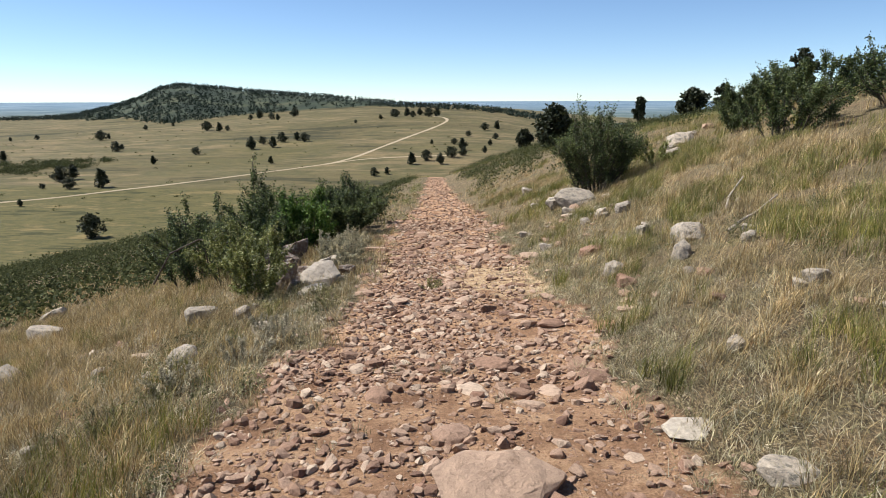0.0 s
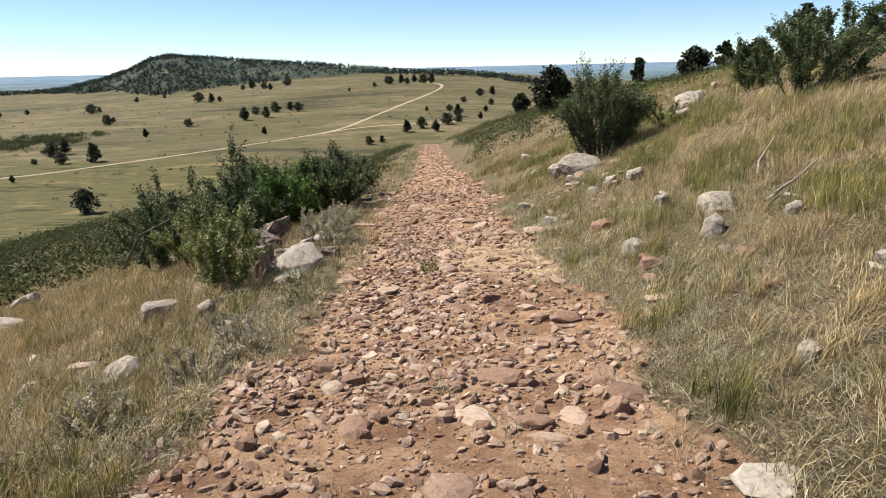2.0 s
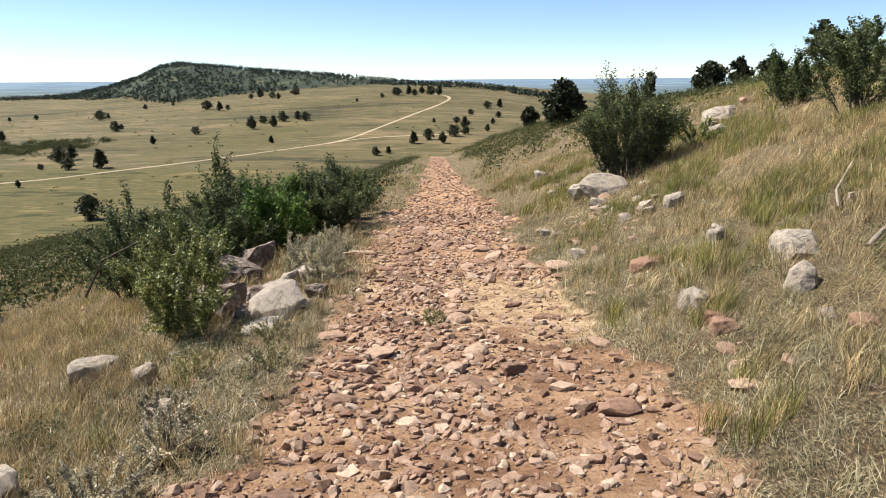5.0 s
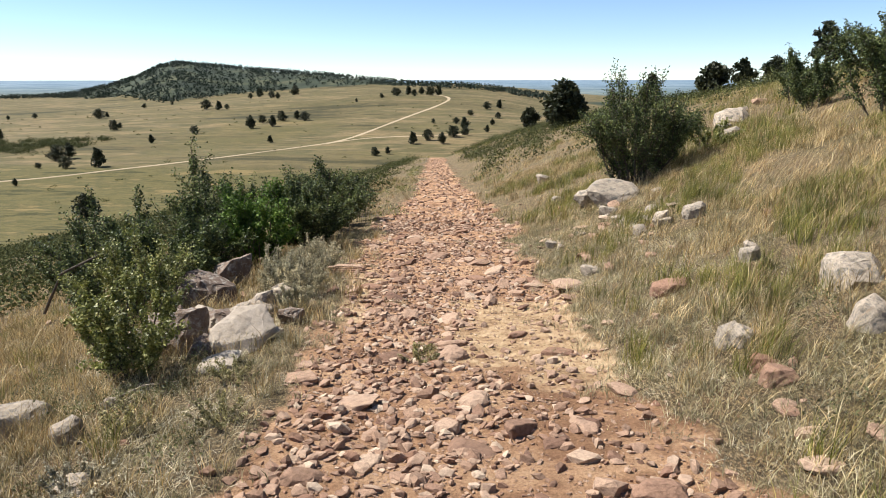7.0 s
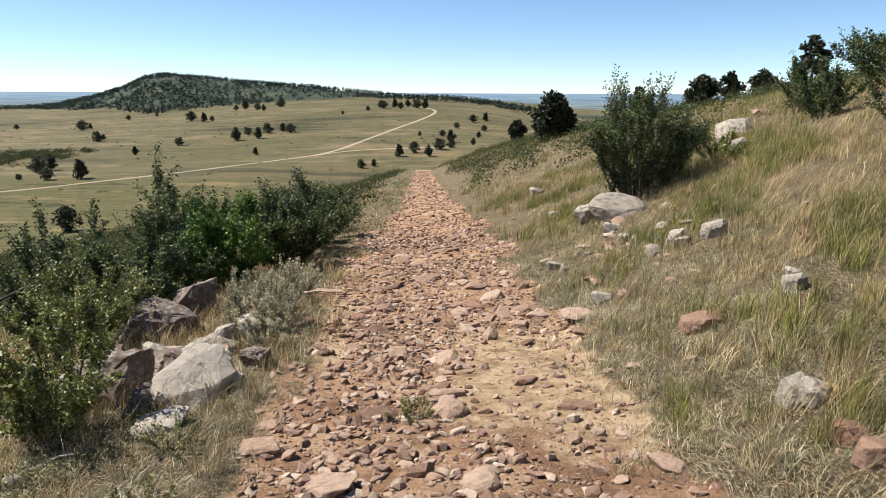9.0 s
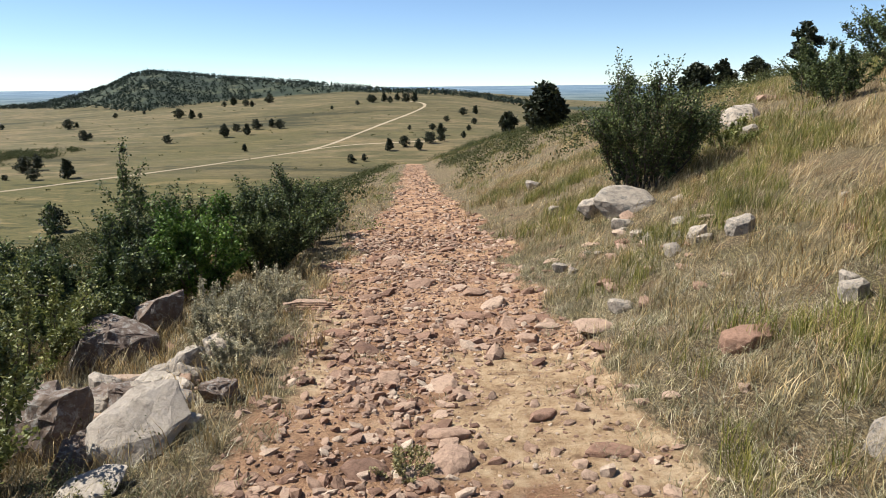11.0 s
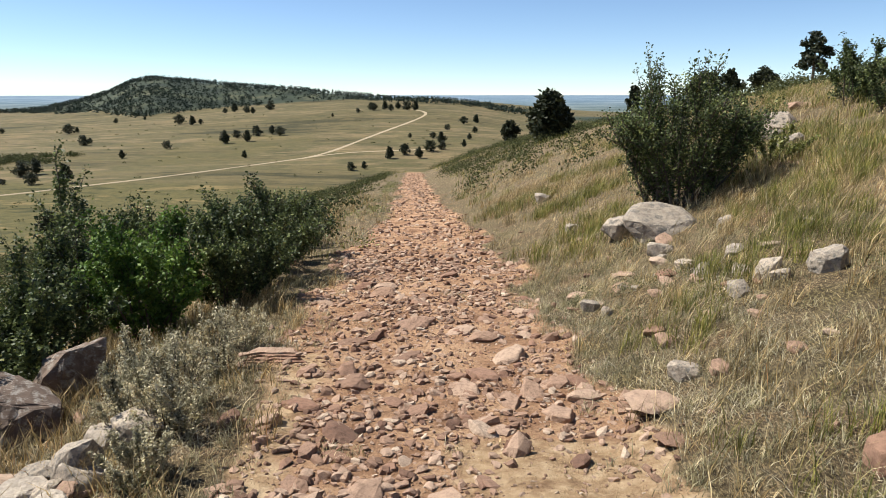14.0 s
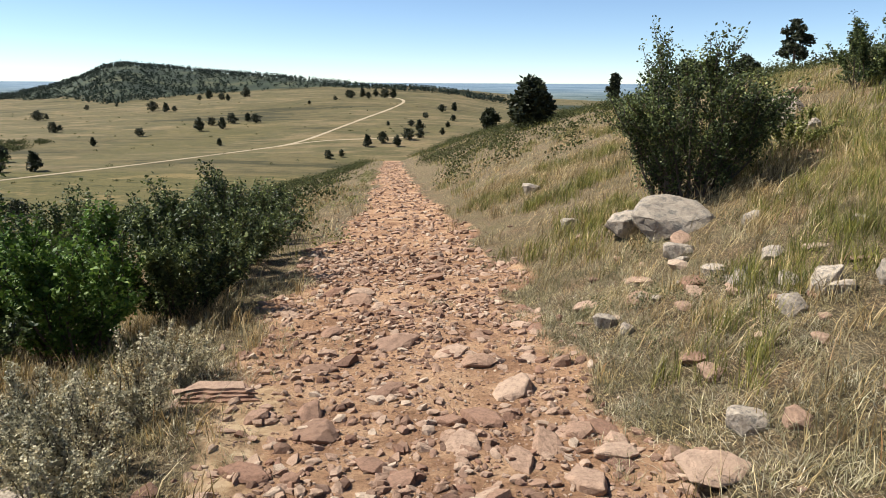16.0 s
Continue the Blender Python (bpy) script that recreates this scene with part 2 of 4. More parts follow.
def valley(x, y):
    az = x / np.maximum(y, 60)
    rise = rate(y, [(300, 0.052, 40), (800, 0.0, 50)])
    rise = rise * np.clip(1.0 + 1.6 * np.minimum(az + 0.1, 0), 0.15, 1)
    rise = rise * (1 - steps(0.01, 0.3, az))
    return -31.5 + rise + 1.2 * wave(x, y, 90, 3)


def mesa(x, y):
    az = x / np.maximum(y, 60)
    far = np.interp(az, [-0.75, -0.55, -0.3, 0.0, 0.2], [1150, 1120, 1060, 860, 800])
    sky_line = np.interp(az, [-0.9, -0.66, -0.55, -0.47, -0.43, -0.40, -0.375, -0.34, -0.27, -0.155, -0.03, 0.05, 0.14],
                         [-0.045, -0.033, -0.023, -0.006, 0.006, 0.019, 0.0235, 0.021, 0.015, 0.006, -0.006, -0.016, -0.034])
    top = 1.5 + (sky_line - 0.0015) * far
    foot = far - np.interp(az, [-0.66, -0.4, -0.2, 0.0], [260, 430, 260, 60])
    return -45 + (top + 45) * steps(foot - 0.45 * (far - foot), far, y) * (1 - steps(far, far + 500, y))


def land(x, y):
    x, y = np.asarray(x, float), np.asarray(y, float)
    z = softmax2(hillside(x, y), valley(x, y), 6.0)
    z = np.where(y > 300, softmax2(z, mesa(x, y), 5.0), z)
    plain = -44 + 42 * steps(1500, 4800, y)
    fade = steps(1350, 1750, y + 0.25 * np.abs(x) * (y > 0))
    z = z * (1 - fade) + plain * fade
    near = 1 - steps(20, 60, np.hypot(x, y))
    on = trail_cover(x, y)
    z = z + near * (0.03 * wave(x, y, 0.9, 1) + 0.014 * wave(x, y, 0.3, 2) + on * 0.012 * wave(x, y, 0.17, 6) + (1 - on) * 0.035 * wave(x, y, 0.5, 4))
    return z


def trail_cover(x, y):
    s = np.abs(x - trail_mid(y) + 0.26 * wave(x * 0, y, 0.9, 7) + 0.16 * wave(x, y, 0.35, 8))
    half = (1.17 + 0.1 * wave(x * 0, y, 2.7, 9)) * (1 - 0.3 * steps(13, 32, y))
    return (1 - steps(half - 0.2, half + 0.2, s)) * (1 - steps(90, 110, y))


def bare(x, y):
    """Where the trail is sandy, with few stones."""
    right = steps(-0.25, 0.45, x + 0.2 * wave(x, y, 0.6, 13)) * steps(6.8, 7.9, y + 0.3 * wave(x, y, 0.5, 14)) * steps(9.9, 9.1, y + 0.3 * wave(x, y, 0.5, 15))
    left = steps(-0.5, -0.75, x) * steps(8.2, 8.8, y) * steps(11.6, 11.0, y)
    return np.clip(right + 0.8 * left, 0, 1)


def mesh_of(name, verts, faces, material, smooth=False):
    """A mesh from arrays; all faces have the same number of corners."""
    verts, faces = np.asarray(verts, np.float32), np.asarray(faces, np.int32)
    me = bpy.data.meshes.new(name)
    n, k = faces.shape
    me.vertices.add(len(verts))
    me.vertices.foreach_set("co", verts.ravel())
    me.loops.add(n * k)
    me.loops.foreach_set("vertex_index", faces.ravel())
    me.polygons.add(n)
    me.polygons.foreach_set("loop_start", np.arange(n, dtype=np.int32) * k)
    me.polygons.foreach_set("loop_total", np.full(n, k, np.int32))
    me.polygons.foreach_set("use_smooth", np.full(n, smooth))
    me.materials.append(material)
    me.update(calc_edges=True)
    return me


def part(name, data, parent, label=""):
    ob = new(name, data)
    ob.parent = parent
    return tagged(ob, label)


def spread(first, last, step, ratio, limit):
    """Lines of a grid: even from first to last, then ever wider out to the limit."""
    out = list(np.arange(first, last + 1e-6, step))
    d, v = step, last
    while v < limit:
        d *= ratio
        v += d
        out.append(v)
    return out


def build_ground():
    xr = spread(0, 4.2, 0.09, 1.056, 4200)
    xs = np.array(sorted([-v for v in xr[1:]] + xr))
    back = [-v for v in spread(0, 2, 0.25, 1.12, 400)[1:]]
    ys = np.array(sorted(back) + spread(0, 16.5, 0.1, 1.042, 4800))
    X, Y = np.meshgrid(xs, ys)
    Z = land(X, Y)
    nx, ny = len(xs), len(ys)
    idx = np.arange(nx * ny).reshape(ny, nx)
    faces = np.stack([idx[:-1, :-1], idx[:-1, 1:], idx[1:, 1:], idx[1:, :-1]], -1).reshape(-1, 4)
    me = mesh_of("ground", np.stack([X, Y, Z], -1).reshape(-1, 3), faces, MAT_GROUND, True)
    az = X / np.maximum(Y, 60)
    r = np.hypot(X, Y)
    hill = hillside(X, Y) - valley(X, Y)
    meadow = 1 - steps(-3, 4, hill)
    masks = {
        "trail": trail_cover(X, Y),
        "sand": np.clip(bare(X, Y) + steps(0.6, 1.0, wave(X, Y, 1.5, 21)) * 0.6, 0, 1),
        "meadow": meadow,
        "green": meadow * (1 - steps(225, 270, Y + 0.15 * X)) * 0.75 + 0.5 * meadow * steps(0.35, 0.7, wave(X, Y, 110, 12)),
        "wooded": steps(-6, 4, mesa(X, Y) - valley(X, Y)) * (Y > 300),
        # share of painted haze colour, growing with distance over the plain
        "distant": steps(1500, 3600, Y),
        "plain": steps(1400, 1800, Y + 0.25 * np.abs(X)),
    }
    for key, v in masks.items():
        a = me.attributes.new(key, "FLOAT", "POINT")
        a.data.foreach_set("value", np.asarray(v, np.float32).ravel())
    return tagged(new("ground", me), "dry rocky hillside, grassland valley and distant hazy plain", "ground", kind="structure")


GROUND = build_ground()


# ---- vegetation shapes ----
rng = np.random.default_rng(7)


def blades(points, height, lean, width, spread_out=1.0, wind=(0.12, 0.02)):
    """Grass blades from their foot points: each a bent, tapering strip of three triangles."""
    n = len(points)
    a = rng.uniform(0, 2 * np.pi, n)
    h = height * rng.uniform(0.55, 1.25, n)
    l = h * lean * rng.uniform(0.2, 1.3, n) * spread_out
    d = np.stack([np.cos(a) * l + wind[0] * h, np.sin(a) * l + wind[1] * h, h], -1)
    side = rng.uniform(0, 2 * np.pi, n)
    w = np.stack([np.cos(side), np.sin(side), np.zeros(n)], -1) * (width * rng.uniform(0.6, 1.4, n))[:, None]
    up = np.stack([d[:, 0] * 0.35, d[:, 1] * 0.35, d[:, 2] * 0.6], -1)
    v = np.stack([points - w, points + w, points + up + w * 0.8, points + up - w * 0.8, points + d], 1)
    base = (np.arange(n) * 5)[:, None]
    f = np.concatenate([base + [[0, 1, 2]], base + [[0, 2, 3]], base + [[3, 2, 4]]], 0)
    return v.reshape(-1, 3), f


def scatter(x0, x1, y0, y1, per_m2, keep):
    n = int((x1 - x0) * (y1 - y0) * per_m2)
    x, y = rng.uniform(x0, x1, n), rng.uniform(y0, y1, n)
    ok = rng.uniform(0, 1, n) < keep(x, y)
    return x[ok], y[ok]


def clumped(x, y, count, radius):
    k = np.maximum(1, (count * rng.uniform(0.5, 1.5, len(x))).astype(int))
    i = np.repeat(np.arange(len(x)), k)
    a, r = rng.uniform(0, 2 * np.pi, len(i)), radius * np.sqrt(rng.uniform(0, 1, len(i)))
    px, py = x[i] + np.cos(a) * r, y[i] + np.sin(a) * r
    return np.stack([px, py, land(px, py) - 0.02], -1)


def lay(name, material, label, category, sets):
    vs, fs, n = [], [], 0
    for v, f in sets:
        vs.append(v), fs.append(f + n)
        n += len(v)
    return tagged(new(name, mesh_of(name, np.concatenate(vs), np.concatenate(fs), material)), label, category, kind="stuff")


def heap(x, y):
    """The rock heap on the trail's lower edge, where little grows."""
    return np.exp(-((x + 1.85) / 0.38) ** 2 - ((y - 8.85) / 0.7) ** 2)


def off_trail(x, y):
    return 1 - np.maximum(trail_cover(x, y), 0.95 * heap(x, y))


def patch(x, y, size, seed, lo, hi):
    return steps(lo, hi, wave(x, y, size, seed))


def tube(path, radii, sides=5):
    path, out, faces = np.asarray(path), [], []
    for k, (p, r) in enumerate(zip(path, radii)):
        d = path[min(k + 1, len(path) - 1)] - path[max(k - 1, 0)]
        d = d / (np.linalg.norm(d) + 1e-9)
        u = np.cross(d, (0.31, 0.95, 0.05))
        u /= np.linalg.norm(u) + 1e-9
        w = np.cross(d, u)
        for s in range(sides):
            t = 2 * np.pi * s / sides
            out.append(p + r * (np.cos(t) * u + np.sin(t) * w))
    for k in range(len(path) - 1):
        for s in range(sides):
            a, b = k * sides + s, k * sides + (s + 1) % sides
            faces.append((a, b, b + sides, a + sides))
    return np.array(out), np.array(faces)


def leaves(points, size, rand, droop=0.0):
    """Small folded leaves, four corners each, at these points."""
    n = len(points)
    a, b = rand.uniform(0, 2 * np.pi, n), rand.uniform(-0.9, 1.1, n)
    d = np.stack([np.cos(a) * np.cos(b), np.sin(a) * np.cos(b), np.sin(b) - droop], -1)
    t = rand.normal(size=(n, 3))
    s = np.cross(d, t)
    s /= np.linalg.norm(s, axis=1)[:, None] + 1e-9
    L = (size * rand.uniform(0.6, 1.4, n))[:, None]
    v = np.stack([points, points + d * L * 0.5 + s * L * 0.3, points + d * L, points + d * L * 0.5 - s * L * 0.3], 1)
    return v.reshape(-1, 3), (np.arange(n) * 4)[:, None] + np.array([[0, 1, 2, 3]])


def joined(pieces):
    vs, fs, n = [], [], 0
    for v, f in pieces:
        vs.append(v), fs.append(f + n)
        n += len(v)
    return np.concatenate(vs), np.concatenate(fs)


def shrub(name, x, y, height, width, leaf_mat, leaf_count, leaf_size, label, stems=14, seed=1, depth=None, open_top=0.35, category="shrub", group="", sparse_low=0.15):
    """A many-stemmed bush: stems fan out of one foot and fork; leaves sit round the twigs."""
    rand = np.random.default_rng(seed)
    depth = depth or width
    tips, limbs = [], []
    for k in range(stems):
        wood = []
        a = 2 * np.pi * (k + rand.uniform(0, 0.8)) / stems
        reach = np.sqrt(rand.uniform(0.03, 1.0))
        end = np.array([np.cos(a) * reach * width * 0.5, np.sin(a) * reach * depth * 0.5,
                        height * (1 - 0.45 * reach ** 2) * rand.uniform(0.75, 1.0 + open_top * 0.4)])
        foot = np.array([np.cos(a) * 0.12 * width * rand.uniform(0.2, 1.6), np.sin(a) * 0.12 * depth * rand.uniform(0.2, 1.6), 0])
        foot[2] = float(land(x + foot[0], y + foot[1]) - land(x, y)) - 0.03
        mid = foot * 0.5 + end * 0.5 + rand.normal(size=3) * 0.05 * height
        line = [foot, foot * 0.75 + mid * 0.25 + rand.normal(size=3) * 0.02, mid, mid * 0.45 + end * 0.55 + rand.normal(size=3) * 0.03 * height, end]
        r0 = 0.012 * height + 0.001
        wood.append(tube(line, [r0, r0 * 0.8, r0 * 0.55, r0 * 0.35, r0 * 0.12]))
        for q in range(13):
            t = rand.uniform(0.2, 0.97)
            j = t * 4
            p = line[int(j)] * (1 - j % 1) + line[min(int(j) + 1, 4)] * (j % 1)
            out = (end - foot) * 0.24 + rand.normal(size=3) * 0.085 * height
            out[2] = abs(out[2]) * 0.9 + 0.05 * height
            e = p + out * (1.15 - 0.5 * t)
            wood.append(tube([p, (p + e) / 2 + rand.normal(size=3) * 0.015 * height, e], [r0 * 0.35, r0 * 0.25, r0 * 0.08], 3))
            tips.append((p, e))
        tips.append((line[2], line[3]))
        tips.append((line[3], line[4]))
        limbs.append(joined(wood))
    tips = np.array(tips)
    i = rand.integers(0, len(tips), leaf_count)
    t = rand.uniform(0, 1.05, leaf_count)[:, None]
    pts = tips[i, 0] * (1 - t) + tips[i, 1] * t + rand.normal(size=(leaf_count, 3)) * 0.02 * height
    low = pts[:, 2] > sparse_low * height * rand.uniform(0, 1, leaf_count)
    pts = pts[low]
    ob = new(name)
    ob.matrix_world = pose(x, y, float(land(x, y)))
    for v, f in limbs:
        part("stem", mesh_of("stem", v, f, MAT_BARK, True), ob, "bare grey woody stem")
    part("crown", mesh_of("crown", *leaves(pts, leaf_size, rand), leaf_mat), ob)
    return tagged(ob, label, category, group)


def pine(name, height, width, seed, clumps=420, needle=0.3, label="", skirt=0.12, round_top=0.5, limbs=26, inner=0.25):
    """A pine: a tapered trunk, whorls of limbs, and needle tufts that leave gaps."""
    rand = np.random.default_rng(seed)
    ob = new(name)
    lean = rand.normal(size=2) * 0.03 * height
    trunk = [np.array([lean[0] * t * t, lean[1] * t * t, height * t * 0.96]) - np.array([0, 0, 0.15 * (t == 0)]) for t in (0, 0.25, 0.5, 0.75, 1)]
    wood = [tube(trunk, [0.035 * height * s + 0.01 for s in (1, 0.8, 0.55, 0.3, 0.06)], 7)]
    pts = []
    for k in range(limbs):
        t = skirt + (1 - skirt) * (k + rand.uniform(0, 0.7)) / limbs
        shape = (1 - t ** 1.6) ** round_top * min(1.0, 0.6 + 2.2 * (t - skirt))
        reach = width * 0.5 * shape * rand.uniform(0.65, 1.15)
        a = k * 2.4 + rand.uniform(-0.5, 0.5)
        p = np.array([lean[0] * t * t, lean[1] * t * t, height * t * 0.96])
        e = p + np.array([np.cos(a) * reach, np.sin(a) * reach, reach * rand.uniform(0.0, 0.45)])
        wood.append(tube([p, (p * 0.5 + e * 0.5) - [0, 0, 0.04 * reach], e], [0.01 * height * (1.1 - t), 0.006 * height * (1.1 - t), 0.002 * height], 4))
        m = max(2, int(clumps / limbs * (0.5 + shape)))
        s = rand.uniform(inner, 1.05, m)[:, None]
        pts.append(p * (1 - s) + e * s + rand.normal(size=(m, 3)) * 0.055 * width)
    pts.append(trunk[-1] + rand.normal(size=(max(3, clumps // 25), 3)) * 0.05 * width)
    pts = np.concatenate(pts)
    i = np.repeat(np.arange(len(pts)), 6)
    v, f = leaves(pts[i] + rand.normal(size=(len(i), 3)) * needle * 0.25, needle, rand)
    part("trunk", mesh_of("trunk", *joined(wood), MAT_BARK, True), ob)
    part("crown", mesh_of("crown", v, f, MAT_NEEDLE), ob)
    return tagged(ob, label, "tree")


# ---- stones ----
def stone_shape(seed, flat=0.45, corners=7, rough=0.0, fine=False):
    """A broken stone about one metre wide round the origin: a wide waist, an uneven top and foot, blunt edges."""
    rand = np.random.default_rng(seed)
    bm = bmesh.new()
    squash = rand.uniform(0.62, 0.95)
    shear = rand.uniform(-0.12, 0.12, 2)
    slope = rand.uniform(-0.6, 0.6, 2)
    turn = rand.uniform(0, 6.28)
    rings = ((-0.5, 0.75, 1.0, corners - 1), (0.22, 0.78, 1.1, corners), (0.5, 0.45, 0.92, corners - 1))
    square = rand.uniform(0.0, 0.22)
    for level, lo, hi, count in rings:
        for k in range(count):
            a = turn + 2 * math.pi * (k + rand.uniform(-0.3, 0.3)) / count
            r = 0.5 * rand.uniform(lo, hi) * (1 + square * (abs(math.cos(2 * a)) - 0.5))
            px, py = math.cos(a) * r, math.sin(a) * r * squash
            z = flat * (level + rand.uniform(-0.13, 0.13)) + (level > 0) * flat * (slope[0] * px + slope[1] * py)
            bm.verts.new((px + shear[0] * level, py + shear[1] * level, z))
    hull = bmesh.ops.convex_hull(bm, input=bm.verts)
    bmesh.ops.delete(bm, geom=list({g for g in hull["geom_interior"] if isinstance(g, bmesh.types.BMVert)}), context="VERTS")
    if fine:
        bmesh.ops.bevel(bm, geom=list(bm.edges), offset=0.012, segments=1, affect="EDGES")
        bmesh.ops.triangulate(bm, faces=bm.faces)
        bmesh.ops.subdivide_edges(bm, edges=[e for e in bm.edges if e.calc_length() > 0.16], cuts=1)
        bmesh.ops.triangulate(bm, faces=bm.faces)
        bmesh.ops.subdivide_edges(bm, edges=[e for e in bm.edges if e.calc_length() > 0.13], cuts=1)
        for v in bm.verts:
            q = v.co * 3.1 + Vector((seed * 3.7, seed * 1.3, 0))
            bed = abs(noise.noise(Vector((q.x * 0.6, q.y * 0.6, q.z * 9 + 5))))
            v.co += v.co.normalized() * (rough * noise.noise(q) + rough * 0.6 * noise.noise(q * 3.3) + rough * 0.35 * noise.noise(q * 8.1) + rough * 0.5 * bed)
    bmesh.ops.triangulate(bm, faces=bm.faces)
    bmesh.ops.recalc_face_normals(bm, faces=bm.faces)
    return bm


def stone_mesh(name, seed, material, **kw):
    bm = stone_shape(seed, **kw)
    me = bpy.data.meshes.new(name)
    bm.to_mesh(me)
    bm.free()
    me.materials.append(material)
    return me


ROCK_MESHES = [stone_mesh("rock", 40 + k, MAT_ROCK, flat=f, rough=0.03, fine=True) for k, f in enumerate((0.35, 0.5, 0.65, 0.8, 0.45, 0.6))]
PALE_MESHES = [stone_mesh("rock", 70 + k, MAT_PALE, flat=f, rough=0.032, fine=True) for k, f in enumerate((0.2, 0.35, 0.5, 0.6))]
SLAB_MESHES = [stone_mesh("rock", 60 + k, MAT_STONE, flat=f, rough=0.025, fine=True) for k, f in enumerate((0.16, 0.22, 0.3, 0.4, 0.5))]
BROWN_MESHES = [stone_mesh("rock", 80 + k, MAT_BROWN, flat=f, rough=0.07, fine=True) for k, f in enumerate((0.5, 0.8, 1.0))]


def rock(x, y, size, kind, turn=0.0, tip=(0, 0), sink=0.36, label="", tall=1.0, group=""):
    """A single rock of that width, sunk a little into the ground."""
    me = {"s": SLAB_MESHES, "r": ROCK_MESHES, "p": PALE_MESHES, "b": BROWN_MESHES}[kind[0]][int(kind[1])]
    ob = new("rock", me)
    hgt = max(v.co.z for v in me.vertices) * 2
    ob.matrix_world = pose(x, y, float(land(x, y)) + hgt * size * tall * (0.5 - sink), tip[0], tip[1], turn) @ Matrix.Diagonal((size, size, size * tall, 1))
    return tagged(ob, label or ("pale tan sandstone slab lying on the ground" if kind[0] == "s" else "grey weathered rock with dark lichen in dry grass"), "rock", group)


# ---- far roads ----
def dirt_road(name, line, width, label):
    """A strip of bare earth laid on the land along a smooth line."""
    pts = np.array(line, float)
    t = np.arange(len(pts))
    f = np.linspace(0, len(pts) - 1, 14 * len(pts))
    k = np.ones(15) / 15
    xy = np.stack([np.interp(f, t, pts[:, 0]), np.interp(f, t, pts[:, 1])], -1)
    pad = np.concatenate([np.repeat(xy[:1], 7, 0), xy, np.repeat(xy[-1:], 7, 0)])
    xy = np.stack([np.convolve(pad[:, c], k, "valid") for c in (0, 1)], -1)
    d = np.gradient(xy, axis=0)
    n = np.stack([-d[:, 1], d[:, 0]], -1) / (np.linalg.norm(d, axis=1)[:, None] + 1e-9)
    rows = []
    for s, up in ((-0.5, 0.02), (-0.25, 0.25), (0.0, 0.3), (0.25, 0.25), (0.5, 0.02)):
        w = width * (1 + 0.25 * wave(xy[:, 0], xy[:, 1], 9, 5))
        p = xy + n * (w * s)[:, None]
        rows.append(np.stack([p[:, 0], p[:, 1], land(p[:, 0], p[:, 1]) + up], -1))
    v = np.stack(rows, 1)
    m = len(xy)
    idx = np.arange(m * 5).reshape(m, 5)
    faces = np.stack([idx[:-1, :-1], idx[:-1, 1:], idx[1:, 1:], idx[1:, :-1]], -1).reshape(-1, 4)
    return tagged(new(name, mesh_of(name, v.reshape(-1, 3), faces, MAT_ROAD, True)), label, "road", kind="structure")


dirt_road("road", [(-205, 195), (-168, 214), (-148, 226), (-134, 235), (-121, 250), (-106, 265), (-91, 286), (-74, 318), (-52, 345), (-36, 355), (-14, 358), (15, 364)], 1.7, "pale dirt track crossing the dry grassland")
dirt_road("road", [(-58, 337), (-52, 345), (-43, 369), (-29, 433), (-9, 518), (6, 585), (9, 618), (5, 646), (-6, 666)], 2.6, "pale dirt track climbing over the grassy rise")

# ---- grass and herbs ----
def grass_sets(areas, keep, count, radius, height, lean, width):
    """Tufts over several areas (x0, x1, y0, y1, tufts a square metre, coarseness)."""
    out = []
    for x0, x1, y0, y1, per, coarse in areas:
        x, y = scatter(x0, x1, y0, y1, per, keep)
        out.append(blades(clumped(x, y, count / coarse ** 0.5, radius * coarse), height * (0.9 + 0.1 * coarse), lean, width * coarse))
    return out


NEAR = [(-5.5, 4.6, 1.2, 8.5, 46, 1.0), (-9, 6.5, 8.5, 14, 38, 1.3), (-18, 14, 14, 34, 7, 2.4), (0.9, 6.5, 14, 24, 20, 1.7), (-14, -5.5, 0, 8.5, 5, 2.2), (4.6, 12, 0, 14, 6, 2.0), (-5.5, 5.0, -4, 1.2, 7, 1.8)]


def inner(x, y):
    """Thinner growth within a stride of the trail's edge."""
    return 0.35 + 0.65 * steps(1.3, 2.1, np.abs(x - trail_mid(y)))


lay("straw_grass", MAT_STRAW, "dry straw-coloured bunch grass on the hillside", "grass",
    grass_sets(NEAR, lambda x, y: off_trail(x, y) * inner(x, y) * np.where(x < 0, 0.6 + 0.4 * patch(x, y, 0.8, 31, -0.5, 0.4), 0.12 + 0.7 * patch(x, y, 0.8, 31, -0.2, 0.5) * (0.6 + 0.4 * steps(2.4, 3.4, x))), 28, 0.08, 0.2, 0.7, 0.0018))
lay("green_grass", MAT_GREEN, "olive green grass tufts among dry stems", "grass",
    grass_sets(NEAR + [(-40, 45, 34, 100, 1.0, 6.0)], lambda x, y: off_trail(x, y) * patch(x, y, 0.9, 33, -0.1, 0.35) * np.where(x < 0, 0.1 + 0.4 * steps(4.2, 2.4, y), 0.25 + 0.6 * steps(1.7, 2.5, x)) * (np.abs(x) > 1.35), 44, 0.075, 0.22, 0.55, 0.0016))
